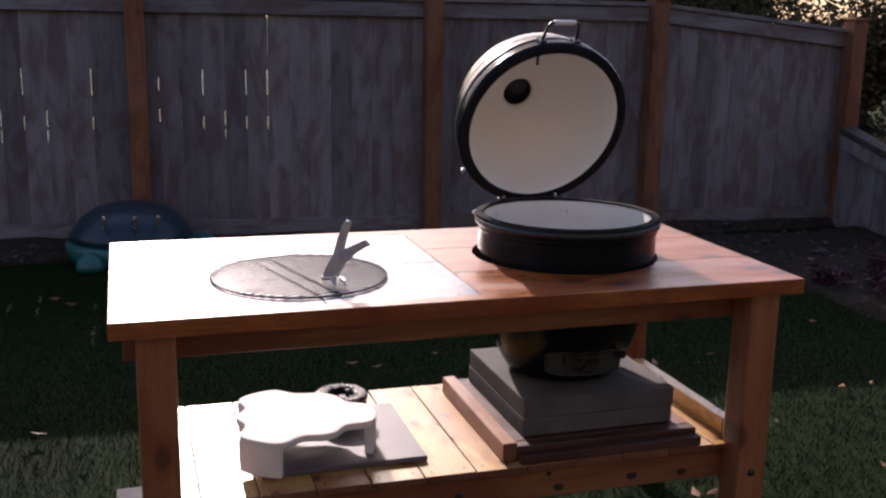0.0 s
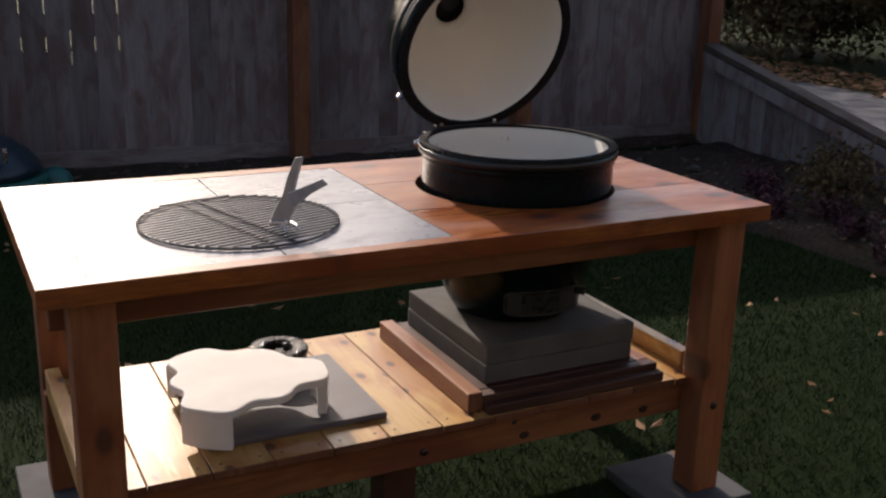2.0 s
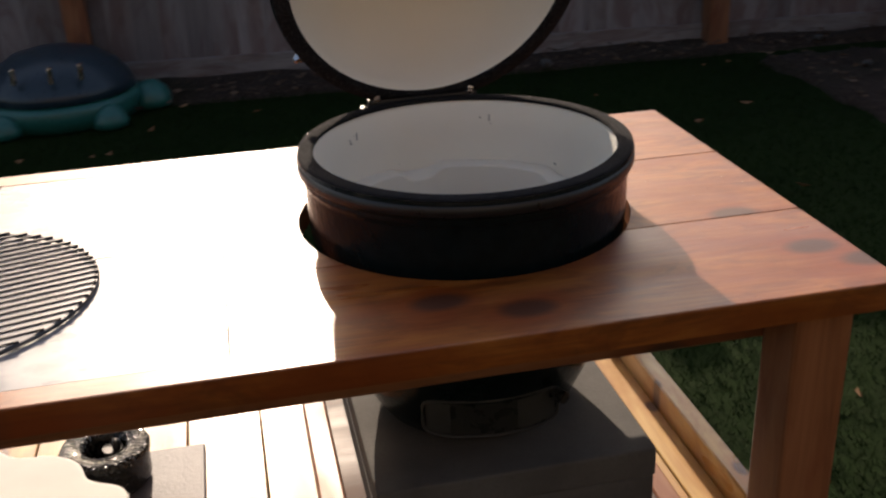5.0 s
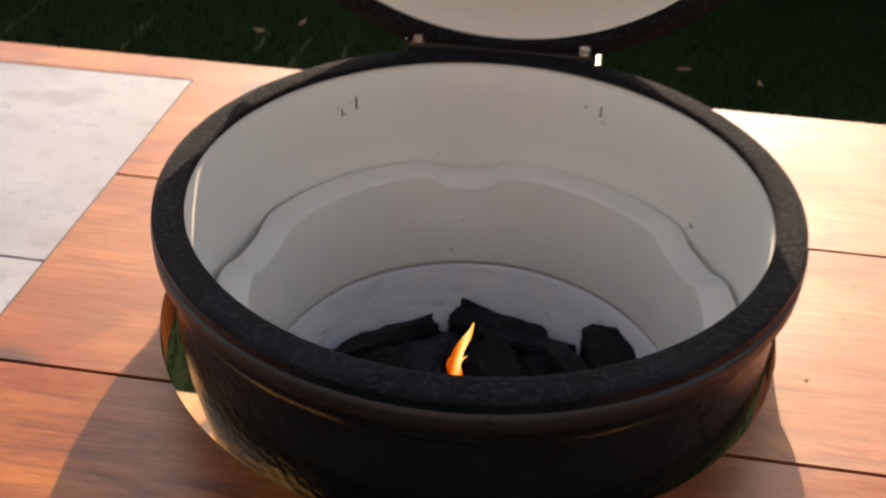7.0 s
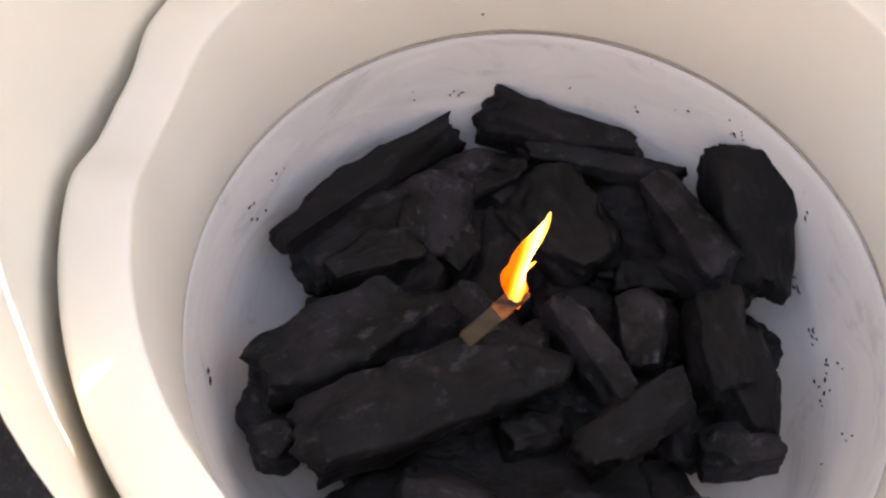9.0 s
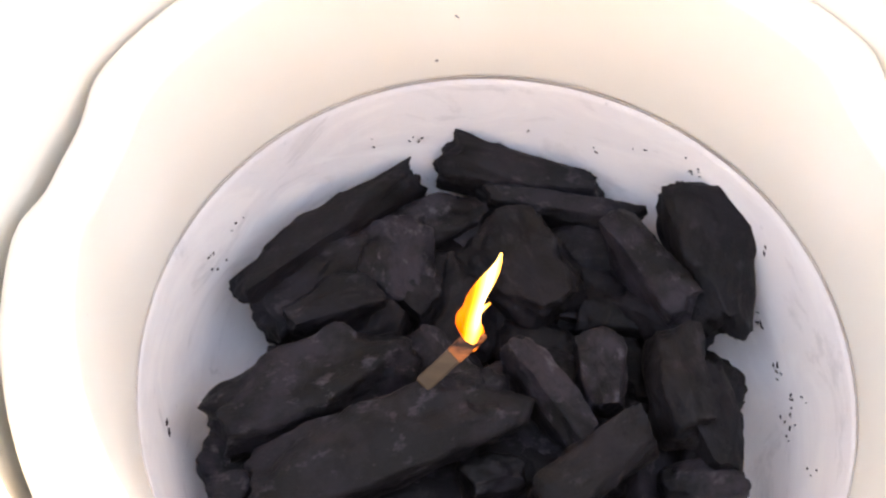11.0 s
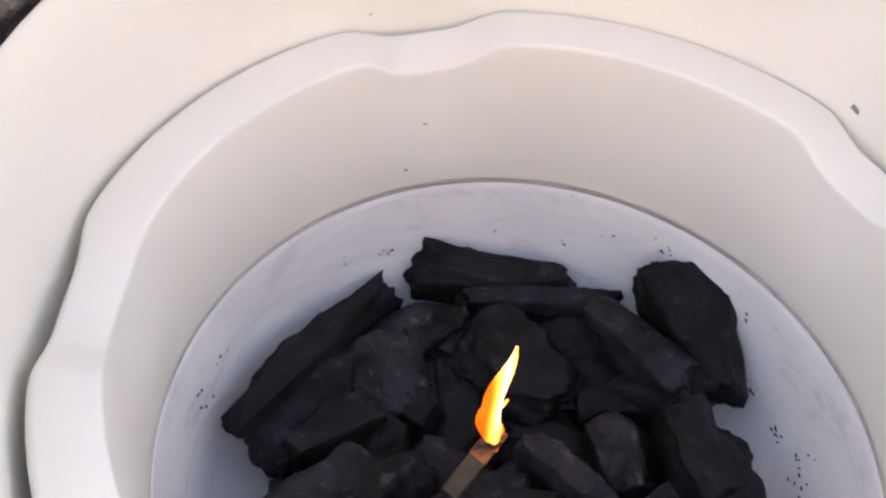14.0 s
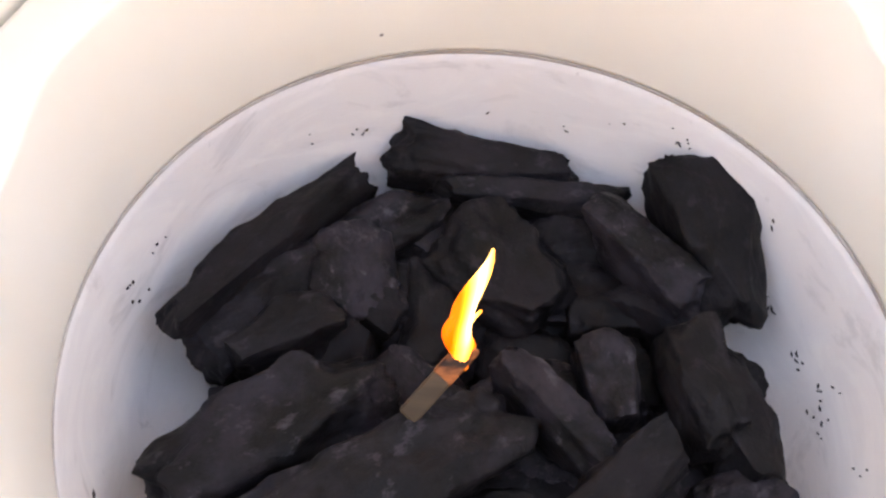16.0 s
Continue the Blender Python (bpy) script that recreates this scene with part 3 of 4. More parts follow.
def side_fence():
    f = thing("low_fence", (3.62, 3.0, 0), "low weathered board fence sloping down beside the driveway", "fence", kind="structure")
    o = Vector(f.location)

    def top(y):
        return 0.746 - (4.46 - y) * 0.24

    y = 4.42
    k = 0
    while y > 1.9:
        me = board_mesh("fence_board", 0.142, top(y) + 0.02, FENCE_Z)
        b = new("fence_board", me)
        b.parent = f
        b.location = Vector((3.62 + 0.004 * (k % 2), y, -0.02)) - o
        b.rotation_euler = (0, 0, radians(90))
        y -= 0.1455
        k += 1
    for x0, x1, d0, d1, nm in ((3.56, 3.605, -0.12, -0.02, "top_rail"), (3.555, 3.69, -0.005, 0.035, "cap")):
        bm = box(x0, x1, 1.85, 4.45, 0, 1, 0.003)
        for v in bm.verts:
            v.co.z = top(v.co.y) + (d0 if v.co.z < 0.5 else d1)
        part(nm, bm, BARK if nm == "cap" else FENCE_Z, f)


side_fence()


# ---- unseen house wall closing the garden, tall and dark to cut sky fill ----
def sky_block_wall():
    w = thing("wall_sky_block", (0, -5.2, 0), "unseen dark lap-sided house wall that blocks low sky light behind the lawn", "wall", kind="structure")
    z = 0.0
    k = 0
    while z < 5.6:
        bm = box(-9, 9, -0.012, 0.012, 0, 0.205, 0.003)
        bmesh.ops.transform(bm, matrix=pose(0, -5.2, z, -4), verts=bm.verts)
        part("siding_board", bm, SIDING, w, at=(0.37 * k, -5.2, z))
        z += 0.18
        k += 1
    part("wall_core", box(-9, 9, -5.6, -5.22, 0, 5.75, 0.0), SIDING, w)


sky_block_wall()


# ---- the grill table ----
EX, EY = -0.5195, 0.4488
HOLE, HX = 0.277, EX - 0.005
XL, XT0, XT1 = -1.829, -1.73, -0.925
Y1, Y2, YB = 0.2835, 0.5848, 0.8772
YT0, YT1 = 0.0425, 0.8209
G = 0.0019


def arc(y_cut, upper):
    """Points of the hole's edge on one side of the line y = y_cut, from the larger x to the smaller."""
    dy = y_cut - EY
    half = math.sqrt(HOLE * HOLE - dy * dy)
    a0 = math.atan2(dy, half)
    a1 = math.pi - a0
    if not upper:
        a1 -= 2 * math.pi
    return [(HX + HOLE * math.cos(a0 + (a1 - a0) * k / 40), EY + HOLE * math.sin(a0 + (a1 - a0) * k / 40)) for k in range(41)]


def board_ends(name, bm, material, parent, at):
    """A board along y with darker end grain."""
    ob = part(name, bm, material, parent, at=at)
    ob.data.materials.append(END_GRAIN)
    for f in ob.data.polygons:
        if abs(f.normal.y) > 0.5:
            f.material_index = 1
    return ob


def top_board(pts, zb):
    """A thick board with its outer edges eased and its joints left sharp."""
    bm = disc_mesh(pts, zb, T)
    es = []
    for e in bm.edges:
        p, q = e.verts[0].co, e.verts[1].co
        if p.z > T - 1e-4 and q.z > T - 1e-4:
            if any(abs(p[i] - v) < 1e-4 and abs(q[i] - v) < 1e-4 for i, v in ((0, XL), (0, 0.0), (1, 0.0), (1, YB))):
                es.append(e)
    bmesh.ops.bevel(bm, geom=es, offset=0.003, segments=2, affect="EDGES", profile=0.6)
    return bm


def grill_table():
    tb = thing("grill_table", (-0.91, 0.44, 0), "sturdy cedar grill table with inlaid grey tiles and a slatted shelf", "table")
    zb = T - 0.042
    front = [(XL, 0), (0, 0), (0, Y1 - G)] + arc(Y1 - G, False) + [(XT1, Y1 - G), (XT1, YT0), (XT0, YT0), (XT0, Y1 - G), (XL, Y1 - G)]
    back = [(XL, YB), (XL, Y2 + G), (XT0, Y2 + G), (XT0, YT1), (XT1, YT1), (XT1, Y2 + G)] + arc(Y2 + G, True)[::-1] + [(0, Y2 + G), (0, YB)]
    d1, d2 = Y1 + G - EY, Y2 - G - EY
    a1, a2 = math.asin(d1 / HOLE), math.asin(d2 / HOLE)
    side = [(HOLE * math.cos(a1 + (a2 - a1) * k / 24), EY + HOLE * math.sin(a1 + (a2 - a1) * k / 24)) for k in range(25)]
    right = [(HX + x, y) for x, y in side] + [(0, Y2 - G), (0, Y1 + G)]
    left = [(HX - x, y) for x, y in side] + [(XT1, Y2 - G), (XT1, Y1 + G)]
    for name, pts, m in (("top_board", front, CEDAR_TOP), ("top_board", back, CEDAR_TOP), ("top_board", right, CEDAR_TOP), ("top_board", left, CEDAR_TOP),
                         ("end_board", [(XL, Y1 + G), (XT0, Y1 + G), (XT0, Y2 - G), (XL, Y2 - G)], CEDAR_TOP)):
        part(name, top_board(pts, zb), m, tb, at=(pts[0][0], pts[0][1], T))
    part("tile_bed", box(XT0 + 0.001, XT1 - 0.001, YT0 + 0.001, YT1 - 0.001, zb + 0.004, T - 0.008, 0), GROUT, tb)
    part("joint", box(XT1 - 0.0021, XT1 - 0.0001, YT0 + 0.001, YT1 - 0.001, T - 0.012, T - 0.0002, 0), JOINT, tb, "dark joint between tile and cedar")
    XS, YS, g = -1.3232, 0.4224, 0.0017
    for x0, x1 in ((XT0 + 0.0026, XS - g), (XS + g, XT1 - 0.0026)):
        for y0, y1 in ((YT0 + 0.0024, YS - g), (YS + g, YT1 - 0.0024)):
            part("tile", box(x0, x1, y0, y1, T - 0.012, T - 0.0008, 0.0), TILE, tb, "grey stone-look tile" if x0 < XS else "", at=((x0 + x1) / 2, (y0 + y1) / 2, T))
    for x0, x1 in ((-1.77, -1.68), (-0.142, -0.052)):
        for y0, y1 in ((0.03, 0.12), (0.765, 0.855)):
            leg = part("leg", box(x0, x1, y0, y1, 0.02, zb, 0.006, 2), CEDAR_Z, tb, at=((x0 + x1) / 2, (y0 + y1) / 2, 0))
            if y0 < 0.5:
                for z in (0.285,):
                    part("bolt", place(lathe([(0, 0.006), (0.006, 0.006), (0.0105, 0.004), (0.0115, 0)], steps=12), Matrix.Translation(((x0 + x1) / 2, y0, z)) @ pose(0, 0, 0, 90)), SCREW, leg, "zinc bolt head")
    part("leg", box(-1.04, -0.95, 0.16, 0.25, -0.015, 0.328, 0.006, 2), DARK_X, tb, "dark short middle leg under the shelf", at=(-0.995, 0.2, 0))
    for y0, z0, z1, nm in ((0.121, 0.728, zb, "apron"), (0.727, 0.785, zb, "apron"), (0.121, 0.24, 0.329, "shelf_beam"), (0.727, 0.24, 0.329, "shelf_beam")):
        rail = part(nm, box(-1.80 if nm == "apron" else -1.77, -0.03 if nm == "apron" else -0.052, y0, y0 + 0.037, z0, z1, 0.003), CEDAR_X, tb, at=(-0.9, y0, z0))
        if nm == "shelf_beam" and y0 < 0.5:
            for kx, kz, r in ((-0.655, 0.266, 0.014), (-0.429, 0.273, 0.015), (-0.269, 0.267, 0.014), (-0.685, 0.310, 0.006)):
                m = Matrix.Translation((kx, y0, kz)) @ pose(0, 0, 0, 90) @ Matrix.Diagonal((1.25, 0.85, 1, 1))
                part("knot", place(lathe([(0, 0.0012), (r * 0.5, 0.0012), (r * 0.85, 0.0008), (r, -0.001)], steps=14), m), KNOT, rail, "dark knot in the wood")
            for bx, bz, s in ((-0.949, 0.278, 0.0105), (-0.689, 0.31, 0.006)):
                part("bolt", place(lathe([(0, 0.006), (s * 0.6, 0.006), (s * 0.9, 0.004), (s, 0)], steps=12), Matrix.Translation((bx, y0, bz)) @ pose(0, 0, 0, 90)), SCREW, rail, "zinc bolt head")
    for x0, x1 in ((-1.7665, -1.7285), (-0.12, -0.083)):
        part("side_rail", box(x0, x1, 0.1585, 0.727, 0.331, 0.402, 0.003), PINE_Y, tb, at=(x0, 0.4, 0.4))
        part("side_apron", box(x0, x1, 0.1585, 0.727, 0.73, zb, 0.003), CEDAR_Y, tb, at=(x0, 0.4, 0.7))
    rng = random.Random(5)
    x = -1.63 - 0.145
    while x < -0.16:
        x0, x1 = max(x + 0.0015, -1.727), min(x + 0.1435, -0.1215)
        sb = board_ends("shelf_board", box(x0, x1, 0.1 + rng.uniform(-0.002, 0.002), 0.785, 0.33, 0.35, 0.002), PINE_Y, tb, (x0, 0.4, 0.33))
        for sx in (x0 + 0.025, x1 - 0.025):
            for sy in (0.135, 0.75):
                part("screw", lathe([(0, 0.3506), (0.0032, 0.3508), (0.0036, 0.35)], (sx, sy, 0), 8), SCREW, sb)
        x += 0.145
    return tb


grill_table()


def drops(rng, n, x0, x1, y0, y1):
    """Beads of water lying on the table top."""
    verts, faces = [], []
    for _ in range(n):
        cx, cy, r = rng.uniform(x0, x1), rng.uniform(y0, y1), 0.0006 + 0.0014 * rng.random() ** 3
        k = len(verts)
        for q, h in ((1.0, -0.0002), (0.85, 0.35 * r), (0.45, 0.6 * r)):
            verts += [(cx + r * q * math.cos(a * math.pi / 4), cy + r * q * math.sin(a * math.pi / 4), T + h) for a in range(8)]
        verts.append((cx, cy, T + 0.68 * r))
        for a in range(8):
            b = (a + 1) % 8
            faces += [(k + a, k + b, k + 8 + b, k + 8 + a), (k + 8 + a, k + 8 + b, k + 16 + b, k + 16 + a), (k + 16 + a, k + 16 + b, k + 24)]
    scatter_mesh("water_drops", verts, faces, DROP, "clear beads of water on the oiled cedar", "water drops")


drops(random.Random(17), 90, -0.23, -0.02, 0.32, 0.56)
drops(random.Random(18), 30, -0.9, -0.84, 0.21, 0.3)

for cx, cy, hs in ((-0.13, 0.11, 0.15), (-1.71, 0.1, 0.12), (-0.13, 0.83, 0.15), (-1.72, 0.83, 0.13)):
    s = part("footing_slab", box(cx - hs, cx + hs, cy - hs, cy + hs, -0.03, 0.02, 0.006, 2), SLAB, None, at=(cx, cy, 0))
    tagged(s, "grey concrete footing slab under a table leg", "paving slab", "footing slabs")


def platform():
    p = thing("wooden_platform", (-0.54, 0.4, 0.35), "low cedar frame on the shelf under the pavers", "frame")
    board_ends("side_board", box(-0.819, -0.777, 0.135, 0.705, 0.351, 0.405, 0.003), CEDAR_Y, p, (-0.8, 0.4, 0.4))
    part("front_board", box(-0.7765, -0.221, 0.135, 0.172, 0.351, 0.394, 0.003), DARK_X, p, "dark stained front board with shade in its colour", at=(-0.5, 0.1, 0.4))
    part("side_board", box(-0.259, -0.221, 0.1725, 0.7, 0.351, 0.394, 0.003), CEDAR_Y, p, at=(-0.25, 0.4, 0.4))
    # Added strip whose dark colour stands for shade along the platform's foot.
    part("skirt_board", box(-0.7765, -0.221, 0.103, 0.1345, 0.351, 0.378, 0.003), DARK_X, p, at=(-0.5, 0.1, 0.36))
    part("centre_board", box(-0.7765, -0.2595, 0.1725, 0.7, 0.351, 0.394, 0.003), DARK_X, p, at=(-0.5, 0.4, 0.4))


platform()
for z0, z1, dx in ((0.3945, 0.4475, 0.0), (0.448, 0.5025, 0.002)):
    s = part("paver", box(-0.74 + dx, -0.2715 + dx, 0.193 - dx, 0.675 - dx, z0, z1, 0.005, 2), PAVER, None, at=(-0.5, 0.43, z0))
    tagged(s, "dark grey concrete paver stacked under the grill", "paver", "stacked pavers")


# ---- the ceramic grill ----
ZR = 0.9822
RI, RO = 0.2475, 0.2732
FX, FY = -0.5185, 0.455


def ring_wave(r, z, a):
    """The notched top edge of the fire ring."""
    if z < 0.835:
        return r, z
    d = 0.0
    for deg in (25, 100, 171, 240, 306):
        t = (a - radians(deg) + math.pi) % (2 * math.pi) - math.pi
        d = max(d, math.exp(-((t / 0.16) ** 4)))
    return r + (-0.005 if r > 0.22 else 0.004) * d, z - (0.009 if r > 0.22 else 0.02) * d


def bolt(parent, p, axis, s=1.0):
    m = Matrix.Translation(p) @ Vector(axis).to_track_quat("Z", "Y").to_matrix().to_4x4()
    bm = lathe([(0, 0.016 * s), (0.006 * s, 0.0155 * s), (0.009 * s, 0.012 * s), (0.009 * s, 0.006 * s), (0.012 * s, 0.006 * s), (0.012 * s, 0)], steps=6, m=m)
    return part("bolt", bm, STEEL, parent, "bright steel bolt")


def grill():
    k = thing("kamado_grill", (EX, EY, 0.503), "dark green ceramic kamado grill with its lid open", "grill")
    c = (EX, EY, 0)
    body = part("body", lathe([(0.10, 0.5035), (0.148, 0.504), (0.166, 0.512), (0.184, 0.54), (0.205, 0.585), (0.222, 0.635), (0.238, 0.70), (0.253, 0.78), (0.262, 0.84), (0.2645, 0.885), (0.2645, 0.93),
                               (0.2655, 0.936), (0.2675, 0.939), (0.2685, 0.9425), (0.2678, 0.9465), (0.2685, 0.950), (0.2725, 0.9545), (0.274, 0.962), (0.274, 0.972), (0.2727, 0.9785)], c), ENAMEL, k, "dimpled dark green enamel", True)
    part("liner", lathe([(0.2727, 0.978), (0.262, 0.9775), (RI + 0.003, 0.976), (RI, 0.97), (0.2475, 0.93), (0.247, 0.86), (0.2435, 0.8), (0.239, 0.748), (0.215, 0.70), (0.19, 0.62), (0.12, 0.55)], c), CERAMIC, k, "cream glazed inner wall", True)
    part("gasket", lathe([(RO, 0.979), (RO - 0.0005, ZR - 0.001), (0.268, ZR), (0.252, ZR), (RI + 0.0005, ZR - 0.001), (RI, 0.9765)], c), FELT, k, "grey felt gasket", True)
    for a0, w, z0, z1 in ((128.3, 0.003, 0.935, 0.951), (129.6, 0.005, 0.944, 0.9465), (131.2, 0.004, 0.931, 0.9345), (132.2, 0.0025, 0.93, 0.941), (133.2, 0.004, 0.94, 0.943), (66.0, 0.0025, 0.936, 0.95), (65.2, 0.004, 0.93, 0.933)):
        part("stamp_mark", wall_mark(0.2475, a0, w, z0, z1, c), INK, k, "faint dark stamped mark")
    part("speck", wall_mark(0.247, 35.0, 0.006, 0.866, 0.871, c), INK, k, "small grey speck on the wall")
    part("speck", wall_mark(0.2058, 100.7, 0.003, 0.8, 0.8025, (FX, FY, 0)), INK, k, "small grey speck on the ring")
    part("fire_ring", lathe([(0.236, 0.744), (0.2385, 0.80), (0.2418, 0.852), (0.2412, 0.858), (0.239, 0.8615), (0.236, 0.8622), (0.2115, 0.8606), (0.2098, 0.8602), (0.2088, 0.8594), (0.2083, 0.858), (0.2081, 0.855), (0.2072, 0.838), (0.2058, 0.80), (0.2050, 0.747), (0.2052, 0.7443), (0.2068, 0.7441)], (FX, FY, 0), 192, wave=ring_wave), CERAMIC, k, "cream ceramic fire ring with a notched edge", True)
    part("firebox", lathe([(0.232, 0.7415), (0.2092, 0.7415), (0.2064, 0.7413), (0.2052, 0.7405), (0.2044, 0.7345), (0.199, 0.70), (0.1905, 0.65), (0.16, 0.62), (0.0, 0.615)], (FX, FY, 0)), FIREBOX, k, "grey-white ceramic firebox", True)
    part("seal", lathe([(0.207, 0.7439), (0.2051, 0.7438), (0.2047, 0.7429), (0.2051, 0.7417), (0.2078, 0.7416)], (FX, FY, 0)), SEAL, k, "thin brown ash line between ring and firebox", True)
    band = part("band", lathe([(0.2735, 0.955), (0.2749, 0.9555), (0.2749, 0.9715), (0.2735, 0.972)], c), BAND, k, "", True)
    # hinge at the back
    hinge = part("hinge", box(EX - 0.118, EX + 0.09, 0.716, 0.742, 0.92, 0.985, 0.006, 2), BAND, k, "dark steel hinge")
    for x in (EX - 0.125, EX + 0.085):
        add = box(x, x + 0.012, 0.735, 0.80, 0.9, 0.955, 0.004, 2)
        part("hinge_arm", add, BAND, hinge)
    part("spring", tube([(EX - 0.1, 0.77, 0.94), (EX + 0.085, 0.77, 0.94)], 0.011, 10), BAND, hinge)
    bolt(hinge, (-0.621, 0.727, 0.984), (0, -0.4, 0.9))
    bolt(hinge, (-0.443, 0.727, 0.984), (0, -0.4, 0.9))
    bolt(band, (EX - 0.232, 0.592, 0.965), (-0.8, 0.6, 0))
    # draft door low in front
    door = part("draft_door", lathe_sector(0.185, 0.2125, -0.6, 0.47, 0.549, 0.611, c), IRON, k, "black opening of the draft door")
    frame_pts = []
    for i in range(49):
        q = 2 * math.pi * i / 48
        cq, sq = math.cos(q), math.sin(q)
        ang = -0.065 + 0.555 * math.copysign(abs(cq) ** 0.35, cq)
        z = 0.58 + 0.033 * math.copysign(abs(sq) ** 0.35, sq)
        frame_pts.append((EX + 0.2145 * math.sin(ang), EY - 0.2145 * math.cos(ang), z))
    part("door_frame", tube(frame_pts, 0.0028, 8, cap=False), DOORSTEEL, door, "thin steel frame", True)
    for a0, a1 in ((-0.58, -0.4), (0.12, 0.45)):
        part("door_plate", lathe_sector(0.2127, 0.214, a0, a1, 0.553, 0.607, c), DOORSTEEL, door, "dull steel sliding plate")
    part("door_knob", tube([(-0.43, 0.262, 0.598), (-0.416, 0.234, 0.598)], 0.011, 10), IRON, door)
    # lid
    n = Vector((0.018, -0.928, -0.373)).normalized()
    a = Vector((1, 0.0194, 0)).normalized()
    b = n.cross(a).normalized()
    m = Matrix((( a.x, b.x, -n.x, -0.527), (a.y, b.y, -n.y, 0.632), (a.z, b.z, -n.z, 1.2203), (0, 0, 0, 1)))
    lid = part("lid", lathe([(0.2715, -0.002), (0.2745, 0.004), (0.276, 0.012), (0.2735, 0.02), (0.2695, 0.024), (0.2715, 0.032), (0.270, 0.04), (0.2655, 0.044), (0.263, 0.09), (0.248, 0.145), (0.22, 0.195), (0.175, 0.238), (0.12, 0.266), (0.07, 0.278)], m=m), ENAMEL, k, "dimpled dark green domed lid", True)
    part("lid_liner", lathe([(0.2715, -0.002), (0.246, -0.002), (0.2425, 0.002), (0.2405, 0.03), (0.234, 0.08), (0.217, 0.13), (0.187, 0.178), (0.145, 0.214), (0.095, 0.236), (0.078, 0.2405), (0.068, 0.236), (0.059, 0.233), (0.051, 0.236), (0.048, 0.25), (0.0478, 0.272)], m=m), CERAMIC, lid, "cream glazed inner dome", True)
    part("lid_gasket", lathe([(0.2727, -0.001), (0.27, -0.006), (0.25, -0.006), (0.2445, -0.004), (0.243, 0.004)], m=m), FELT, lid, "dark felt gasket", True)
    part("chimney", lathe([(0.07, 0.27), (0.064, 0.274), (0.061, 0.279), (0.055, 0.28), (0.0485, 0.278), (0.048, 0.25)], m=m), ENAMEL, lid, "", True)
    damper = part("damper", lathe([(0.0, 0.2805), (0.058, 0.2805), (0.0595, 0.284), (0.054, 0.288), (0.0, 0.29)], steps=40, m=m), SOOT, lid, "sooty black iron damper")
    part("slide_plate", lathe([(0.0, 0.272), (0.034, 0.272), (0.036, 0.2735), (0.034, 0.2755), (0.0, 0.2755)], steps=32, m=m @ Matrix.Translation((0.013, 0.014, 0))), DOORSTEEL, damper, "dull grey slide plate")
    part("vent_sleeve", lathe([(0.045, 0.246), (0.0472, 0.246), (0.0472, 0.279), (0.045, 0.279), (0.045, 0.246)], m=m), SOOT, lid, "dark metal vent sleeve", True)
    part("lid_band", lathe([(0.2655, 0.046), (0.269, 0.047), (0.2685, 0.07), (0.265, 0.071)], m=m), BAND, lid, "", True)
    part("thermometer_stem", tube([m @ Vector(p) for p in ((-0.03, 0.232, 0.085), (-0.03, 0.205, 0.08), (-0.03, 0.2, 0.079), (-0.029, 0.172, 0.074))], 0, 10, radii=(0.0085, 0.0085, 0.005, 0.0045)), SCREW, lid, "brown thermometer stem", True)
    hp = [m @ Vector(p) for p in ((-0.052, 0.262, 0.03), (-0.049, 0.29, 0.024), (-0.045, 0.322, 0.016), (-0.039, 0.333, 0.013), (0.047, 0.333, 0.013), (0.053, 0.322, 0.016), (0.057, 0.29, 0.024), (0.06, 0.255, 0.03))]
    hd = part("handle", tube(hp, 0.0048, 10), IRON, lid, "black handle with a pale grip", True)
    part("grip", tube([m @ Vector((-0.03, 0.334, 0.013)), m @ Vector((0.038, 0.334, 0.013))], 0.0078, 12), SETTER, hd, "pale worn grip", True)
    for x in (-0.05, 0.06):
        part("bracket", place(box(x - 0.011, x + 0.011, 0.258, 0.276, 0.014, 0.05, 0.003), m), BAND, hd)
    bolt(lid, m @ Vector((-0.225, -0.165, 0.03)), m.to_3x3() @ Vector((-0.8, -0.6, 0)), 0.9)



def wall_mark(r, deg, w, z0, z1, c):
    """A thin dark bar lying on the inner wall."""
    bm = bmesh.new()
    a = radians(deg)
    u, t = Vector((math.cos(a), math.sin(a), 0)), Vector((-math.sin(a), math.cos(a), 0))
    vs = []
    for d in (0.0006, 0.004):
        for s, z in ((-0.5, z0), (0.5, z0 + 0.002), (0.35, z1), (-0.4, z1 - 0.002)):
            vs.append(bm.verts.new(Vector(c) + u * (r - 0.0012 + d) + t * (w * s) + Vector((0, 0, z))))
    for f in ((0, 1, 2, 3), (7, 6, 5, 4), (0, 4, 5, 1), (1, 5, 6, 2), (2, 6, 7, 3), (3, 7, 4, 0)):
        bm.faces.new([vs[i] for i in f])
    bmesh.ops.recalc_face_normals(bm, faces=bm.faces)
    return bm


def lathe_sector(r0, r1, a0, a1, z0, z1, c):
    """A curved plate facing the front, between two angles from straight ahead."""
    bm = bmesh.new()
    n = 14
    rows = []
    for k in range(n + 1):
        a = a0 + (a1 - a0) * k / n
        s, q = math.sin(a), -math.cos(a)
        rows.append([bm.verts.new((c[0] + r * s, c[1] + r * q, z)) for r, z in ((r0, z0), (r1, z0), (r1, z1), (r0, z1))])
    for p, q in zip(rows, rows[1:]):
        for j in range(4):
            bm.faces.new((p[j], p[(j + 1) % 4], q[(j + 1) % 4], q[j]))
    bm.faces.new(rows[0])
    bm.faces.new(rows[-1][::-1])
    bmesh.ops.recalc_face_normals(bm, faces=bm.faces)
    return bm


grill()


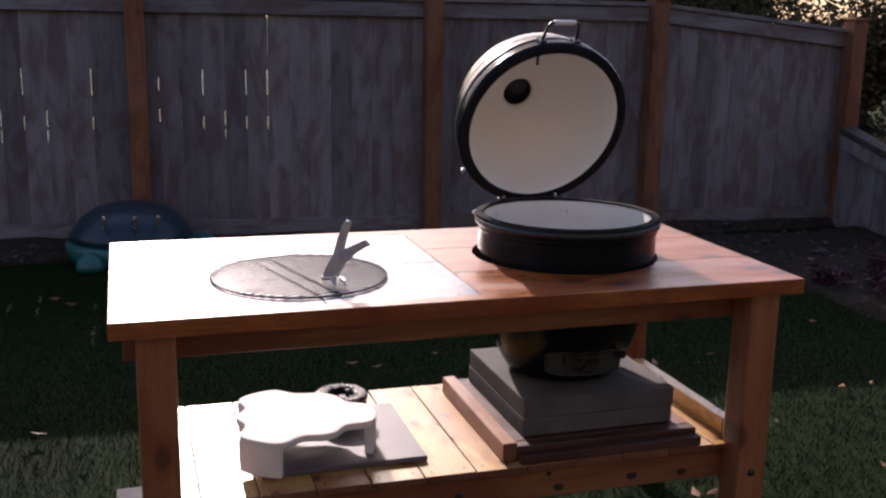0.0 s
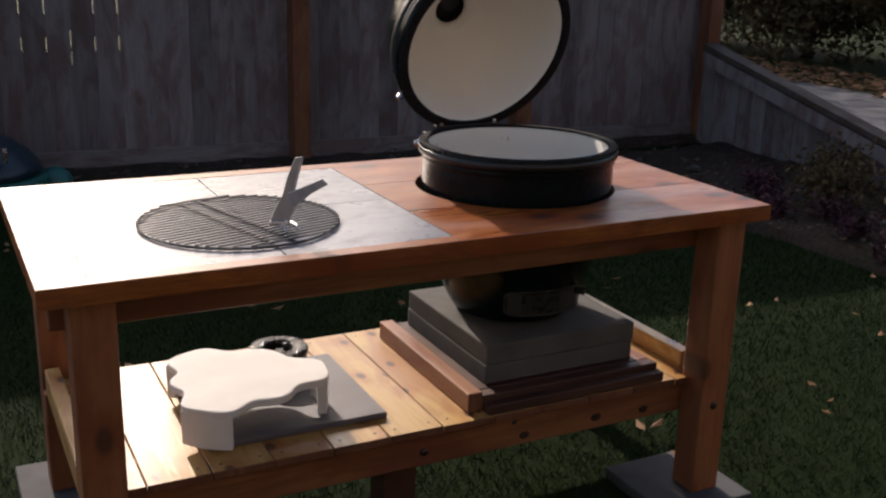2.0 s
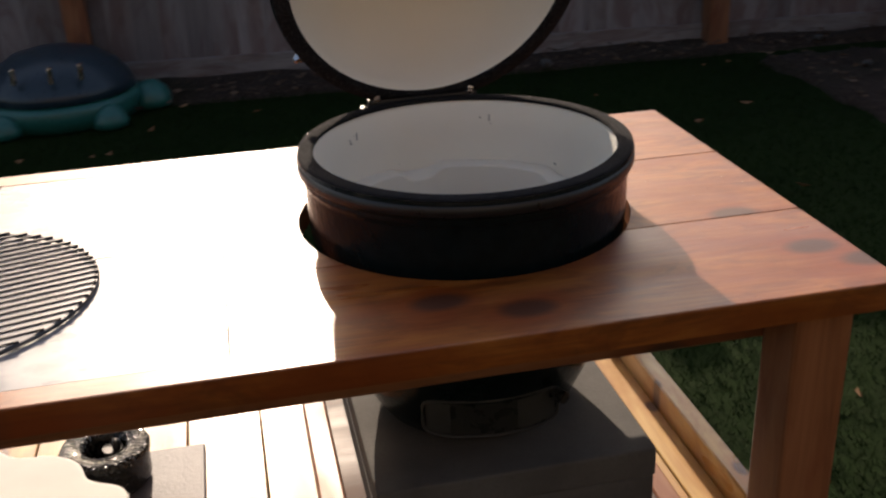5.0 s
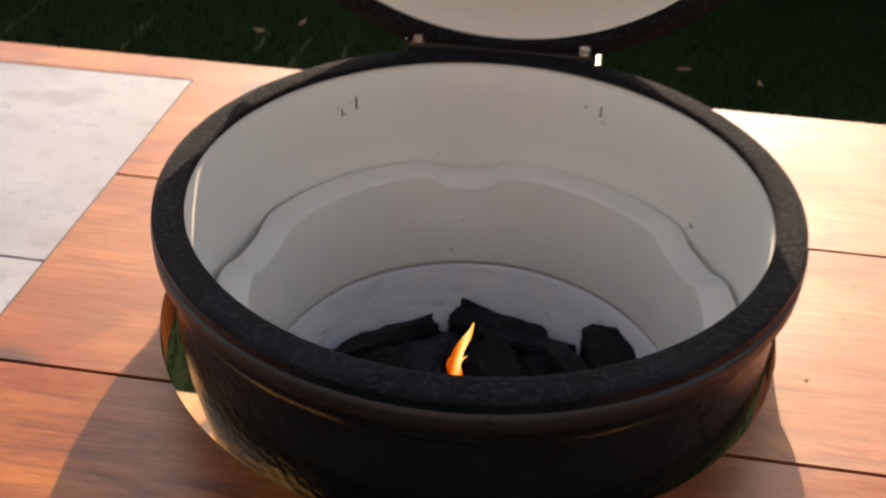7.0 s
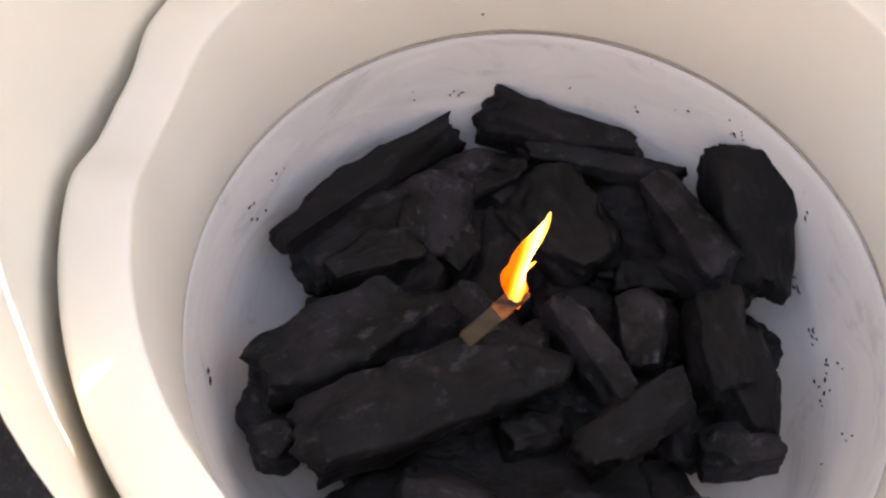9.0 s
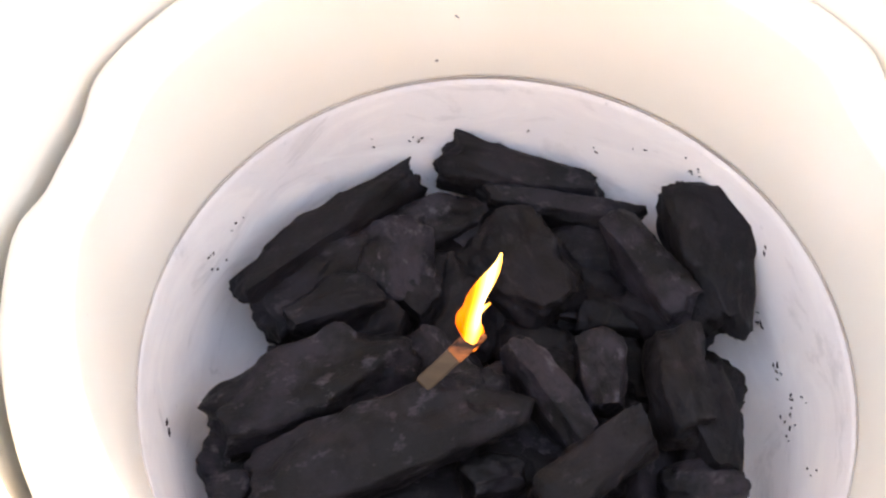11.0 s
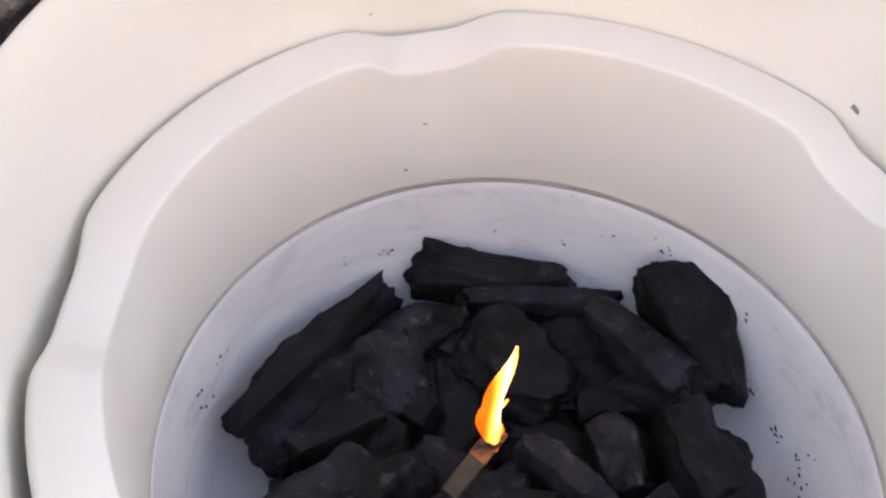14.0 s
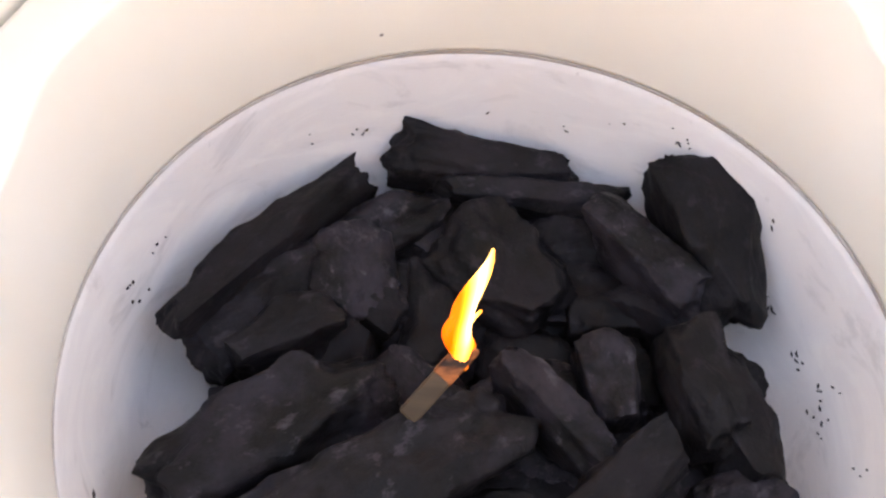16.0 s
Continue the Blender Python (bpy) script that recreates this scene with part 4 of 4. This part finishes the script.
# ---- charcoal, kindling and flame ----
def chunk(length, w0, w1, height, seed):
    """A broken stick of charcoal: flat cleaved faces, ragged edges, one end wider than the other."""
    rng = random.Random(seed * 13 + 1)
    bm = bmesh.new()
    bmesh.ops.create_cube(bm, size=2.0)
    bmesh.ops.subdivide_edges(bm, edges=bm.edges[:], cuts=19, use_grid_fill=True)
    planes = []
    for _ in range(8):
        n = Vector((rng.choice((-1, 1)) * rng.uniform(0.0, 0.9), rng.uniform(-1, 1), rng.uniform(-0.3, 1.0))).normalized()
        planes.append((n, rng.uniform(1.0, 1.22)))
    off = Vector((seed * 7.3, seed * 3.1, seed * 1.7))
    bow, twist = rng.uniform(-0.12, 0.12), rng.uniform(-0.2, 0.2)
    for v in bm.verts:
        p = v.co
        r = max(abs(p.x), abs(p.y), abs(p.z))
        p = p * (1 - 0.15 * (p.length - r))
        for n, d in planes:
            k = p.dot(n) - d
            if k > 0:
                p = p - n * k
        q = Vector((p.x * length, p.y * (w0 + w1) / 2, p.z * height)) / 0.05 + off
        k = 0.14 * noise.noise(p * 1.1 + off) + 0.12 * noise.noise(q * 1.3) + 0.07 * noise.noise(q * 3.2) + 0.035 * noise.noise(q * 7.0)
        p = p * (1 + k)
        w = (w0 + (w1 - w0) * (p.x + 1) / 2) / 2
        y, z = p.y + bow * (1 - p.x * p.x), p.z
        c, s = math.cos(twist * p.x), math.sin(twist * p.x)
        v.co = Vector((p.x * length / 2, (y * c - z * s * 0.5) * w, (z * c + y * s * 0.5) * height / 2))
    for f in bm.faces:
        f.smooth = True
    for e in bm.edges:
        e.smooth = e.calc_face_angle(0) < 0.5
    return bm


def coal(a, b, w0, w1, height, seed, label="black lump of charcoal in the firebox"):
    a, b = Vector(a), Vector(b)
    rng = random.Random(seed)
    x = (b - a).normalized()
    y = Vector((0, 0, 1)).cross(x).normalized()
    z = x.cross(y)
    m = Matrix(((x.x, y.x, z.x, (a.x + b.x) / 2), (x.y, y.y, z.y, (a.y + b.y) / 2), (x.z, y.z, z.z, (a.z + b.z) / 2), (0, 0, 0, 1)))
    ob = part("charcoal_lump", chunk((b - a).length * 1.04, w0, w1, height, seed), COAL, None)
    ob.matrix_basis = m @ pose(0, 0, 0, rng.uniform(-10, 10), 0, 0)
    return tagged(ob, label, "charcoal", "charcoal in the firebox")


LARGE = (
    ((-0.684, 0.511, 0.690), (-0.577, 0.625, 0.667), 0.032, 0.024, 0.036),
    ((-0.562, 0.636, 0.681), (-0.448, 0.622, 0.668), 0.036, 0.029, 0.036),
    ((-0.381, 0.605, 0.706), (-0.371, 0.510, 0.686), 0.064, 0.044, 0.039),
    ((-0.436, 0.582, 0.685), (-0.397, 0.512, 0.698), 0.034, 0.025, 0.036),
    ((-0.528, 0.611, 0.670), (-0.419, 0.593, 0.670), 0.020, 0.020, 0.036),
    ((-0.522, 0.584, 0.670), (-0.476, 0.518, 0.678), 0.067, 0.050, 0.045),
    ((-0.598, 0.581, 0.665), (-0.577, 0.523, 0.665), 0.073, 0.041, 0.043),
    ((-0.651, 0.489, 0.685), (-0.597, 0.518, 0.685), 0.025, 0.033, 0.036),
    ((-0.684, 0.421, 0.696), (-0.568, 0.473, 0.692), 0.055, 0.053, 0.042),
)
SMALL = (
    ((-0.645, 0.373, 0.710), (-0.509, 0.446, 0.702), 0.050, 0.045, 0.036),
    ((-0.506, 0.481, 0.692), (-0.458, 0.417, 0.692), 0.025, 0.024, 0.036),
    ((-0.453, 0.492, 0.690), (-0.449, 0.444, 0.690), 0.034, 0.027, 0.036),
    ((-0.410, 0.494, 0.700), (-0.402, 0.425, 0.704), 0.034, 0.029, 0.036),
    ((-0.384, 0.477, 0.690), (-0.383, 0.408, 0.692), 0.032, 0.030, 0.036),
    ((-0.488, 0.378, 0.704), (-0.425, 0.426, 0.708), 0.030, 0.034, 0.036),
    ((-0.413, 0.397, 0.685), (-0.367, 0.408, 0.685), 0.030, 0.028, 0.036),
    ((-0.677, 0.367, 0.690), (-0.654, 0.377, 0.690), 0.025, 0.024, 0.036),
    ((-0.534, 0.395, 0.678), (-0.497, 0.405, 0.678), 0.028, 0.024, 0.036),
)
UNDER = (
    ((-0.590, 0.575, 0.660), (-0.530, 0.606, 0.660), 0.045, 0.035, 0.040),
    ((-0.672, 0.500, 0.672), (-0.600, 0.560, 0.668), 0.048, 0.040, 0.040),
    ((-0.430, 0.545, 0.668), (-0.385, 0.500, 0.672), 0.045, 0.040, 0.040),
    ((-0.590, 0.350, 0.690), (-0.520, 0.330, 0.690), 0.050, 0.045, 0.045),
    ((-0.480, 0.320, 0.690), (-0.410, 0.350, 0.690), 0.045, 0.040, 0.045),
    ((-0.620, 0.310, 0.690), (-0.560, 0.290, 0.690), 0.045, 0.045, 0.045),
    ((-0.640, 0.450, 0.655), (-0.540, 0.420, 0.655), 0.070, 0.060, 0.045),
    ((-0.520, 0.450, 0.655), (-0.420, 0.460, 0.655), 0.085, 0.070, 0.045),
    ((-0.590, 0.540, 0.648), (-0.450, 0.560, 0.648), 0.070, 0.080, 0.045),
    ((-0.580, 0.370, 0.655), (-0.430, 0.370, 0.655), 0.090, 0.090, 0.045),
)
for i, (a, b, w0, w1, h) in enumerate(LARGE + SMALL + UNDER):
    coal(a, b, w0, w1, h, i + 1)
bed = random.Random(31)
for i in range(26):
    r, a = 0.15 * math.sqrt((i + 0.5) / 26), i * 2.4
    x, y, z, t = EX + r * math.cos(a), EY + 0.004 + r * math.sin(a), 0.65 + 0.008 * bed.random(), bed.uniform(0, math.pi)
    dx, dy = 0.032 * math.cos(t), 0.032 * math.sin(t)
    coal((x - dx, y - dy, z), (x + dx, y + dy, z), 0.05, 0.045, 0.042, 40 + i)


def crumbs():
    """Specks and flakes of charcoal stuck in small clusters to the firebox wall."""
    rng = np.random.default_rng(12)
    verts, faces = [], []
    for deg, height, n, spread, big in ((71, 0.6945, 2, 0.002, 0.8), (50, 0.720, 7, 0.006, 0.8), (21.6, 0.667, 5, 0.004, 1.3), (11.6, 0.665, 6, 0.0035, 1.2), (2, 0.668, 14, 0.008, 1.0), (30, 0.712, 2, 0.003, 1.0), (-12, 0.69, 4, 0.01, 0.9), (-167, 0.695, 3, 0.003, 1.3),
                                         (108, 0.69, 5, 0.004, 0.8), (118, 0.70, 2, 0.003, 0.6), (158, 0.695, 6, 0.006, 0.7), (150, 0.705, 3, 0.004, 0.6), (85, 0.70, 1, 0.002, 0.7), (62, 0.70, 2, 0.008, 0.6)):
        for _ in range(n):
            a = radians(deg) + rng.normal(0, spread) / 0.2
            z = height + rng.normal(0, spread)
            r = 0.199 + (z - 0.70) * 0.165 - 0.0008
            u, t = Vector((math.cos(a), math.sin(a), 0)), Vector((-math.sin(a), math.cos(a), 0))
            o = Vector((FX, FY, z)) + u * r
            q = rng.uniform(0, math.pi)
            along = t * math.cos(q) + Vector((0, 0, math.sin(q)))
            across = t * -math.sin(q) + Vector((0, 0, math.cos(q)))
            lo, wi = big * rng.uniform(0.0006, 0.0026), big * rng.uniform(0.0004, 0.0008)
            k = len(verts)
            verts += [tuple(o + v) for v in (along * lo, along * -lo, across * wi, across * -wi, u * -0.0009, u * 0.0009)]
            faces += [(k + p, k + q2, k + w) for p, q2, w in ((0, 2, 4), (2, 1, 4), (1, 3, 4), (3, 0, 4), (2, 0, 5), (1, 2, 5), (3, 1, 5), (0, 3, 5))]
    scatter_mesh("charcoal_crumbs", verts, faces, COAL, "black charcoal crumbs stuck to the firebox wall", "crumbs")


crumbs()
st = part("kindling_stick", place(box(-0.023, 0.024, -0.0052, 0.0052, -0.0035, 0.0035, 0.001), pose(-0.5455, 0.4525, 0.732, 20, -24, 42)), MATCHWOOD, None, at=(-0.546, 0.452, 0.731))
EMBER = mat_ember()
part("ember_end", place(box(0.002, 0.0245, -0.0055, 0.0055, -0.0038, 0.0038, 0.001), pose(-0.5455, 0.4525, 0.732, 20, -24, 42)), EMBER, st, "glowing orange charred end")
tagged(st, "short split stick of kindling alight among the charcoal", "kindling")


def flame():
    """Three thin leaning tongues of fire."""
    base = Vector((-0.538, 0.459, 0.734))
    bm = bmesh.new()
    for h, dx, dy, r, off in ((0.057, 0.012, 0.032, 0.0056, (0.001, 0, 0)), (0.034, 0.002, 0.016, 0.003, (-0.0014, 0.0, 0.001)), (0.022, 0.006, 0.014, 0.003, (0.004, 0.003, 0.004))):
        pts, rad = [], []
        for k in range(13):
            u = k / 12
            pts.append(base + Vector(off) + Vector((dx * u + 0.0035 * math.sin(u * 6.5 + h * 30), dy * u, h * u)))
            rad.append(max(0.0006, r * (math.sin(math.pi * min(u * 0.85 + 0.15, 1.0)) ** 0.8)))
        tube(pts, 0, 12, bm, True, rad)
    ob = part("flame", bm, FLAME, None, smooth=True, at=tuple(base))
    ob.visible_shadow = True
    tagged(ob, "small yellow orange flame rising from the kindling", "flame")


flame()


# ---- things on the table ----
def cooking_grate():
    cx, cy, R, z = -1.342, 0.332, 0.2315, T + 0.0095
    g = thing("cooking_grate", (cx, cy, T), "round steel wire cooking grate lying on the tiles", "grate")
    ring = [(cx + R * math.cos(2 * math.pi * k / 96), cy + R * math.sin(2 * math.pi * k / 96), z - 0.005) for k in range(97)]
    part("rim", tube(ring, 0.0034, 8, cap=False), GRATE, g, smooth=True)
    ang = radians(15)
    u, w = Vector((math.cos(ang), math.sin(ang), 0)), Vector((-math.sin(ang), math.cos(ang), 0))
    o = Vector((cx, cy, z))
    for k in range(-11, 12):
        d = k * 0.0192
        half = math.sqrt(max(R * R - d * d, 0)) + 0.002
        part("bar", tube([o + w * d - u * half, o + w * d + u * half], 0.0021, 6), GRATE, g)
    for d in (-0.041, 0.009):
        half = math.sqrt(R * R - d * d)
        part("cross_bar", tube([o + u * d - w * half - Vector((0, 0, 0.006)), o + u * d + w * half - Vector((0, 0, 0.006))], 0.0035, 6), GRATE, g)


cooking_grate()


def gripper():
    b, t, p = Vector((-1.285, 0.228, T + 0.014)), Vector((-1.234, 0.211, 1.032)), Vector((-1.2, 0.14, 0.988))
    g = thing("grid_gripper", tuple(b), "grey cast metal grate gripper standing in the grate", "grill tool")

    def bar(pts, wide, thick, axis):
        bm = bmesh.new()
        rows = []
        for q, s in pts:
            rows.append([bm.verts.new(q + axis * (wide * s * i) + Vector((thick * j, thick * j * 0.6, 0))) for i, j in ((-1, -1), (1, -1), (1, 1), (-1, 1))])
        for x, y in zip(rows, rows[1:]):
            for j in range(4):
                bm.faces.new((x[j], x[(j + 1) % 4], y[(j + 1) % 4], y[j]))
        bm.faces.new(rows[0][::-1])
        bm.faces.new(rows[-1])
        bmesh.ops.recalc_face_normals(bm, faces=bm.faces)
        bmesh.ops.bevel(bm, geom=bm.edges[:], offset=0.0015, segments=1, affect="EDGES")
        return bm

    ax = Vector((0.92, -0.38, 0.0)).normalized()
    ax2 = Vector((0.55, -0.3, -0.75)).normalized()
    mid = b.lerp(t, 0.38) + ax * 0.006
    handle = part("handle", bar([(b, 1.2), (b.lerp(t, 0.16), 1.5), (b.lerp(t, 0.45) + ax * 0.004, 1.1), (b.lerp(t, 0.7), 1.0), (b.lerp(t, 0.94), 0.85), (t, 0.55)], 0.0105, 0.004, ax), GRIP, g)
    part("lever", bar([(b.lerp(t, 0.12) + ax * 0.012, 1.2), (mid + ax * 0.008, 1.6), (mid.lerp(p, 0.55), 1.0), (p, 0.8)], 0.0105, 0.0035, ax2), GRIP, g)
    part("pivot", tube([b + Vector((-0.018, 0.0, 0.006)), b + Vector((0.022, -0.01, 0.006))], 0.006, 10), STEEL, g)
    for dx in (0.006, 0.034):
        part("claw", tube([b + Vector((dx, -0.002, 0.004)), b + Vector((dx + 0.004, -0.035, 0.002)), b + Vector((dx + 0.004, -0.045, -0.006))], 0.0045, 8), GRIP, g)


gripper()


# ---- things on the shelf ----
SH = 0.3505
sl = part("stone_slab", box(-1.47, -1.015, 0.2, 0.62, SH, SH + 0.016, 0.003), STONE, None, at=(-1.2, 0.4, SH))
tagged(sl, "thin grey stone slab lying on the shelf", "slab")


def plate_setter():
    cx, cy, zt, zb = -1.345, 0.352, 0.465, SH + 0.017
    p = thing("plate_setter", (cx, cy, zb), "pale ceramic three-legged plate setter on a stone slab", "heat deflector")
    lobes = (radians(-12), radians(-129), radians(118))
    pts = []
    for k in range(120):
        a = 2 * math.pi * k / 120
        d = min(abs((a - l + math.pi) % (2 * math.pi) - math.pi) for l in lobes)
        s = 1 / (1 + math.exp((d - 0.4) / 0.06))
        r = 0.17 + 0.046 * s - 0.011 * math.exp(-(((d - 0.62) / 0.2) ** 2)) + 0.002 * math.sin(9 * a)
        pts.append((cx + r * math.cos(a), cy + r * math.sin(a)))
    part("plate", disc_mesh(pts, zt - 0.02, zt, 0.005), SETTER, p)
    for l in lobes:
        bm = bmesh.new()
        rows = []
        for k in range(9):
            a = l + (k / 8 - 0.5) * 0.6
            c, s = math.cos(a), math.sin(a)
            rows.append([bm.verts.new((cx + r * c, cy + r * s, z)) for r, z in ((0.19, zb), (0.212, zb), (0.2145, zt - 0.012), (0.19, zt - 0.012))])
        for x, y in zip(rows, rows[1:]):
            for j in range(4):
                bm.faces.new((x[j], x[(j + 1) % 4], y[(j + 1) % 4], y[j]))
        bm.faces.new(rows[0])
        bm.faces.new(rows[-1][::-1])
        bmesh.ops.recalc_face_normals(bm, faces=bm.faces)
        part("leg", bm, SETTER, p)


plate_setter()


def chimney_cap():
    c = (-1.186, 0.545, SH + 0.0165)
    t = thing("damper_cap", c, "glossy black cast iron damper cap on the stone slab", "damper cap")
    part("body", lathe([(0.0, 0.0), (0.07, 0.0), (0.076, 0.01), (0.077, 0.055), (0.08, 0.06), (0.0805, 0.07), (0.077, 0.0755), (0.072, 0.077), (0.044, 0.077), (0.039, 0.073), (0.037, 0.03), (0, 0.03)], c, 48), HAMMERED, t, "", True)
    part("rotor", lathe([(0, 0.062), (0.018, 0.062), (0.021, 0.056), (0.02, 0.03), (0, 0.03)], (c[0] + 0.012, c[1] + 0.008, c[2]), 24), IRON, t)
    part("knob", lathe([(0, 0.081), (0.007, 0.08), (0.009, 0.072), (0.007, 0.061)], (c[0] + 0.02, c[1] + 0.004, c[2]), 16), IRON, t, "", True)


chimney_cap()


# ---- plants, rocks and the toy by the fence ----
def shrub(name, base, size, n, material, label, leaf, seed, trunk=0.0, spread=0.62):
    rng = np.random.default_rng(seed)
    t = thing(name, base, label, name.replace("_", " "))
    bm = bmesh.new()
    b = Vector(base)
    tips = []
    k = 9 if trunk else 12
    if trunk:
        tube([b, b + Vector((0.03, 0.02, trunk * 0.6)), b + Vector((0.0, 0.06, trunk)), b + Vector((0.05, 0.0, trunk + size * 0.8))], 0, 7, bm, True, [size * 0.09, size * 0.07, size * 0.055, size * 0.015])
    for i in range(k):
        a = 2 * math.pi * i / k + rng.uniform(-0.3, 0.3)
        out = size * rng.uniform(0.35, 0.85)
        s = b + Vector((0, 0, trunk * rng.uniform(0.7, 1.1)))
        e = s + Vector((math.cos(a) * out, math.sin(a) * out, size * rng.uniform(0.5, 1.2)))
        mid = s.lerp(e, 0.5) + Vector((0, 0, size * 0.12))
        tube([s, mid, e], 0, 5, bm, True, [size * 0.03, size * 0.02, size * 0.006])
        tips += [mid, e, e + Vector(rng.normal(0, size * 0.2, 3)), s.lerp(e, 0.75) + Vector(rng.normal(0, size * 0.2, 3))]
    part("trunk", bm, BARK, t)
    pts = []
    for _ in range(n):
        q = tips[rng.integers(len(tips))] + Vector(rng.normal(0, size * spread * 0.36, 3))
        q.z = max(q.z, b.z + 0.02)
        pts.append(q)
    v, f = leaf_cards(rng, pts, leaf)
    me = bpy.data.meshes.new("crown")
    me.from_pydata([(x - b.x, y - b.y, z - b.z) for x, y, z in v], [], f)
    me.materials.append(material)
    o = new("crown", me)
    o.parent = t
    return t


for i, (x, y, s) in enumerate(((2.85, 2.35, 0.26), (3.2, 2.0, 0.3), (2.7, 1.55, 0.22), (3.3, 2.75, 0.22))):
    shrub("shrub", (x, y, 0.0), s, 900, SHRUB, "low brown leggy shrub in the mulch bed", 0.022, 20 + i)
for i, (x, y, s) in enumerate(((2.25, 2.75, 0.10), (2.5, 2.55, 0.12), (2.35, 2.3, 0.10), (2.6, 2.1, 0.13), (2.45, 1.8, 0.11), (2.75, 2.85, 0.11), (2.3, 1.4, 0.12))):
    shrub("ground_cover", (x, y, 0.0), s, 420, GARDEN_RED, "low reddish purple leafy plant in the mulch bed", 0.02, 80 + i)
for i, (x, y, s, tr) in enumerate(((9.5, 11.5, 1.3, 0.3), (9.6, 9.2, 1.2, 0.2), (10.2, 7.2, 1.3, 0.2), (10.0, 4.8, 1.3, 0.2), (10.6, 2.4, 1.4, 0.3), (12.5, 9.5, 1.9, 1.2), (12.8, 5.5, 2.0, 1.2))):
    shrub("bush", (x, y, 0.0), s, 11000, SHRUB, "dense brownish green bush beyond the driveway", 0.065, 40 + i, tr)
for i, (x, y, s, tr) in enumerate(((-5.5, 13.5, 1.7, 1.2), (-1.0, 14.0, 1.8, 1.2), (3.2, 13.2, 1.5, 0.9), (6.2, 12.8, 1.6, 1.1), (8.6, 14.2, 1.9, 1.2))):
    shrub("tree", (x, y, 0.0), s, 9000, HEDGE, "dark evergreen tree standing behind the fence", 0.075, 60 + i, tr)


def rocks():
    rng = random.Random(8)
    for i in range(9):
        side = i % 2
        x, y = (rng.uniform(2.3, 3.6), rng.uniform(1.6, 4.3)) if side else (rng.uniform(-3.4, 3.3), rng.uniform(4.3, 4.62))
        s = rng.uniform(0.02, 0.045)
        ob = part("rock", place(lump((s * 1.3, s, s * 0.6), 50 + i, 0.3, 1), pose(x, y, 0.03 + s * 0.35, 0, 0, rng.uniform(0, 180))), ROCK, None, at=(x, y, 0.03))
        tagged(ob, "rough grey rock lying in the mulch bed", "rock", "rocks in the bed")


rocks()


def sandbox():
    c = Vector((-1.75, 4.5, 0.0))
    s = thing("sandbox", tuple(c), "domed blue-green plastic sandbox standing by the fence", "sandbox")
    part("lid", lathe([(0.0, 0.36), (0.1, 0.355), (0.22, 0.325), (0.31, 0.265), (0.37, 0.19), (0.39, 0.14), (0.37, 0.13)], tuple(c), 48), BLUE, s, "faded blue domed lid", True)
    part("tub", lathe([(0.37, 0.132), (0.395, 0.12), (0.41, 0.1), (0.385, 0.0), (0.0, 0.0)], tuple(c), 48), TEAL, s, "teal plastic tub", True)
    for dx, dy, r in ((0.45, 0.02, 0.11), (-0.25, -0.34, 0.09), (0.26, -0.32, 0.09)):
        q = c + Vector((dx, dy, 0))
        part("foot", lathe([(0, r * 1.25), (r * 0.45, r * 1.15), (r * 0.8, r * 0.85), (r, r * 0.4), (r * 0.96, 0), (0, 0)], tuple(q), 24), TEAL, s, "rounded teal corner", True)
    for dx, dy in ((-0.16, -0.32), (0.02, -0.36), (0.16, -0.33)):
        q = c + Vector((dx, dy, 0.27))
        part("latch", box(q.x - 0.012, q.x + 0.012, q.y - 0.02, q.y + 0.02, q.z - 0.02, q.z + 0.06, 0.005, 2), STEEL, s)


sandbox()
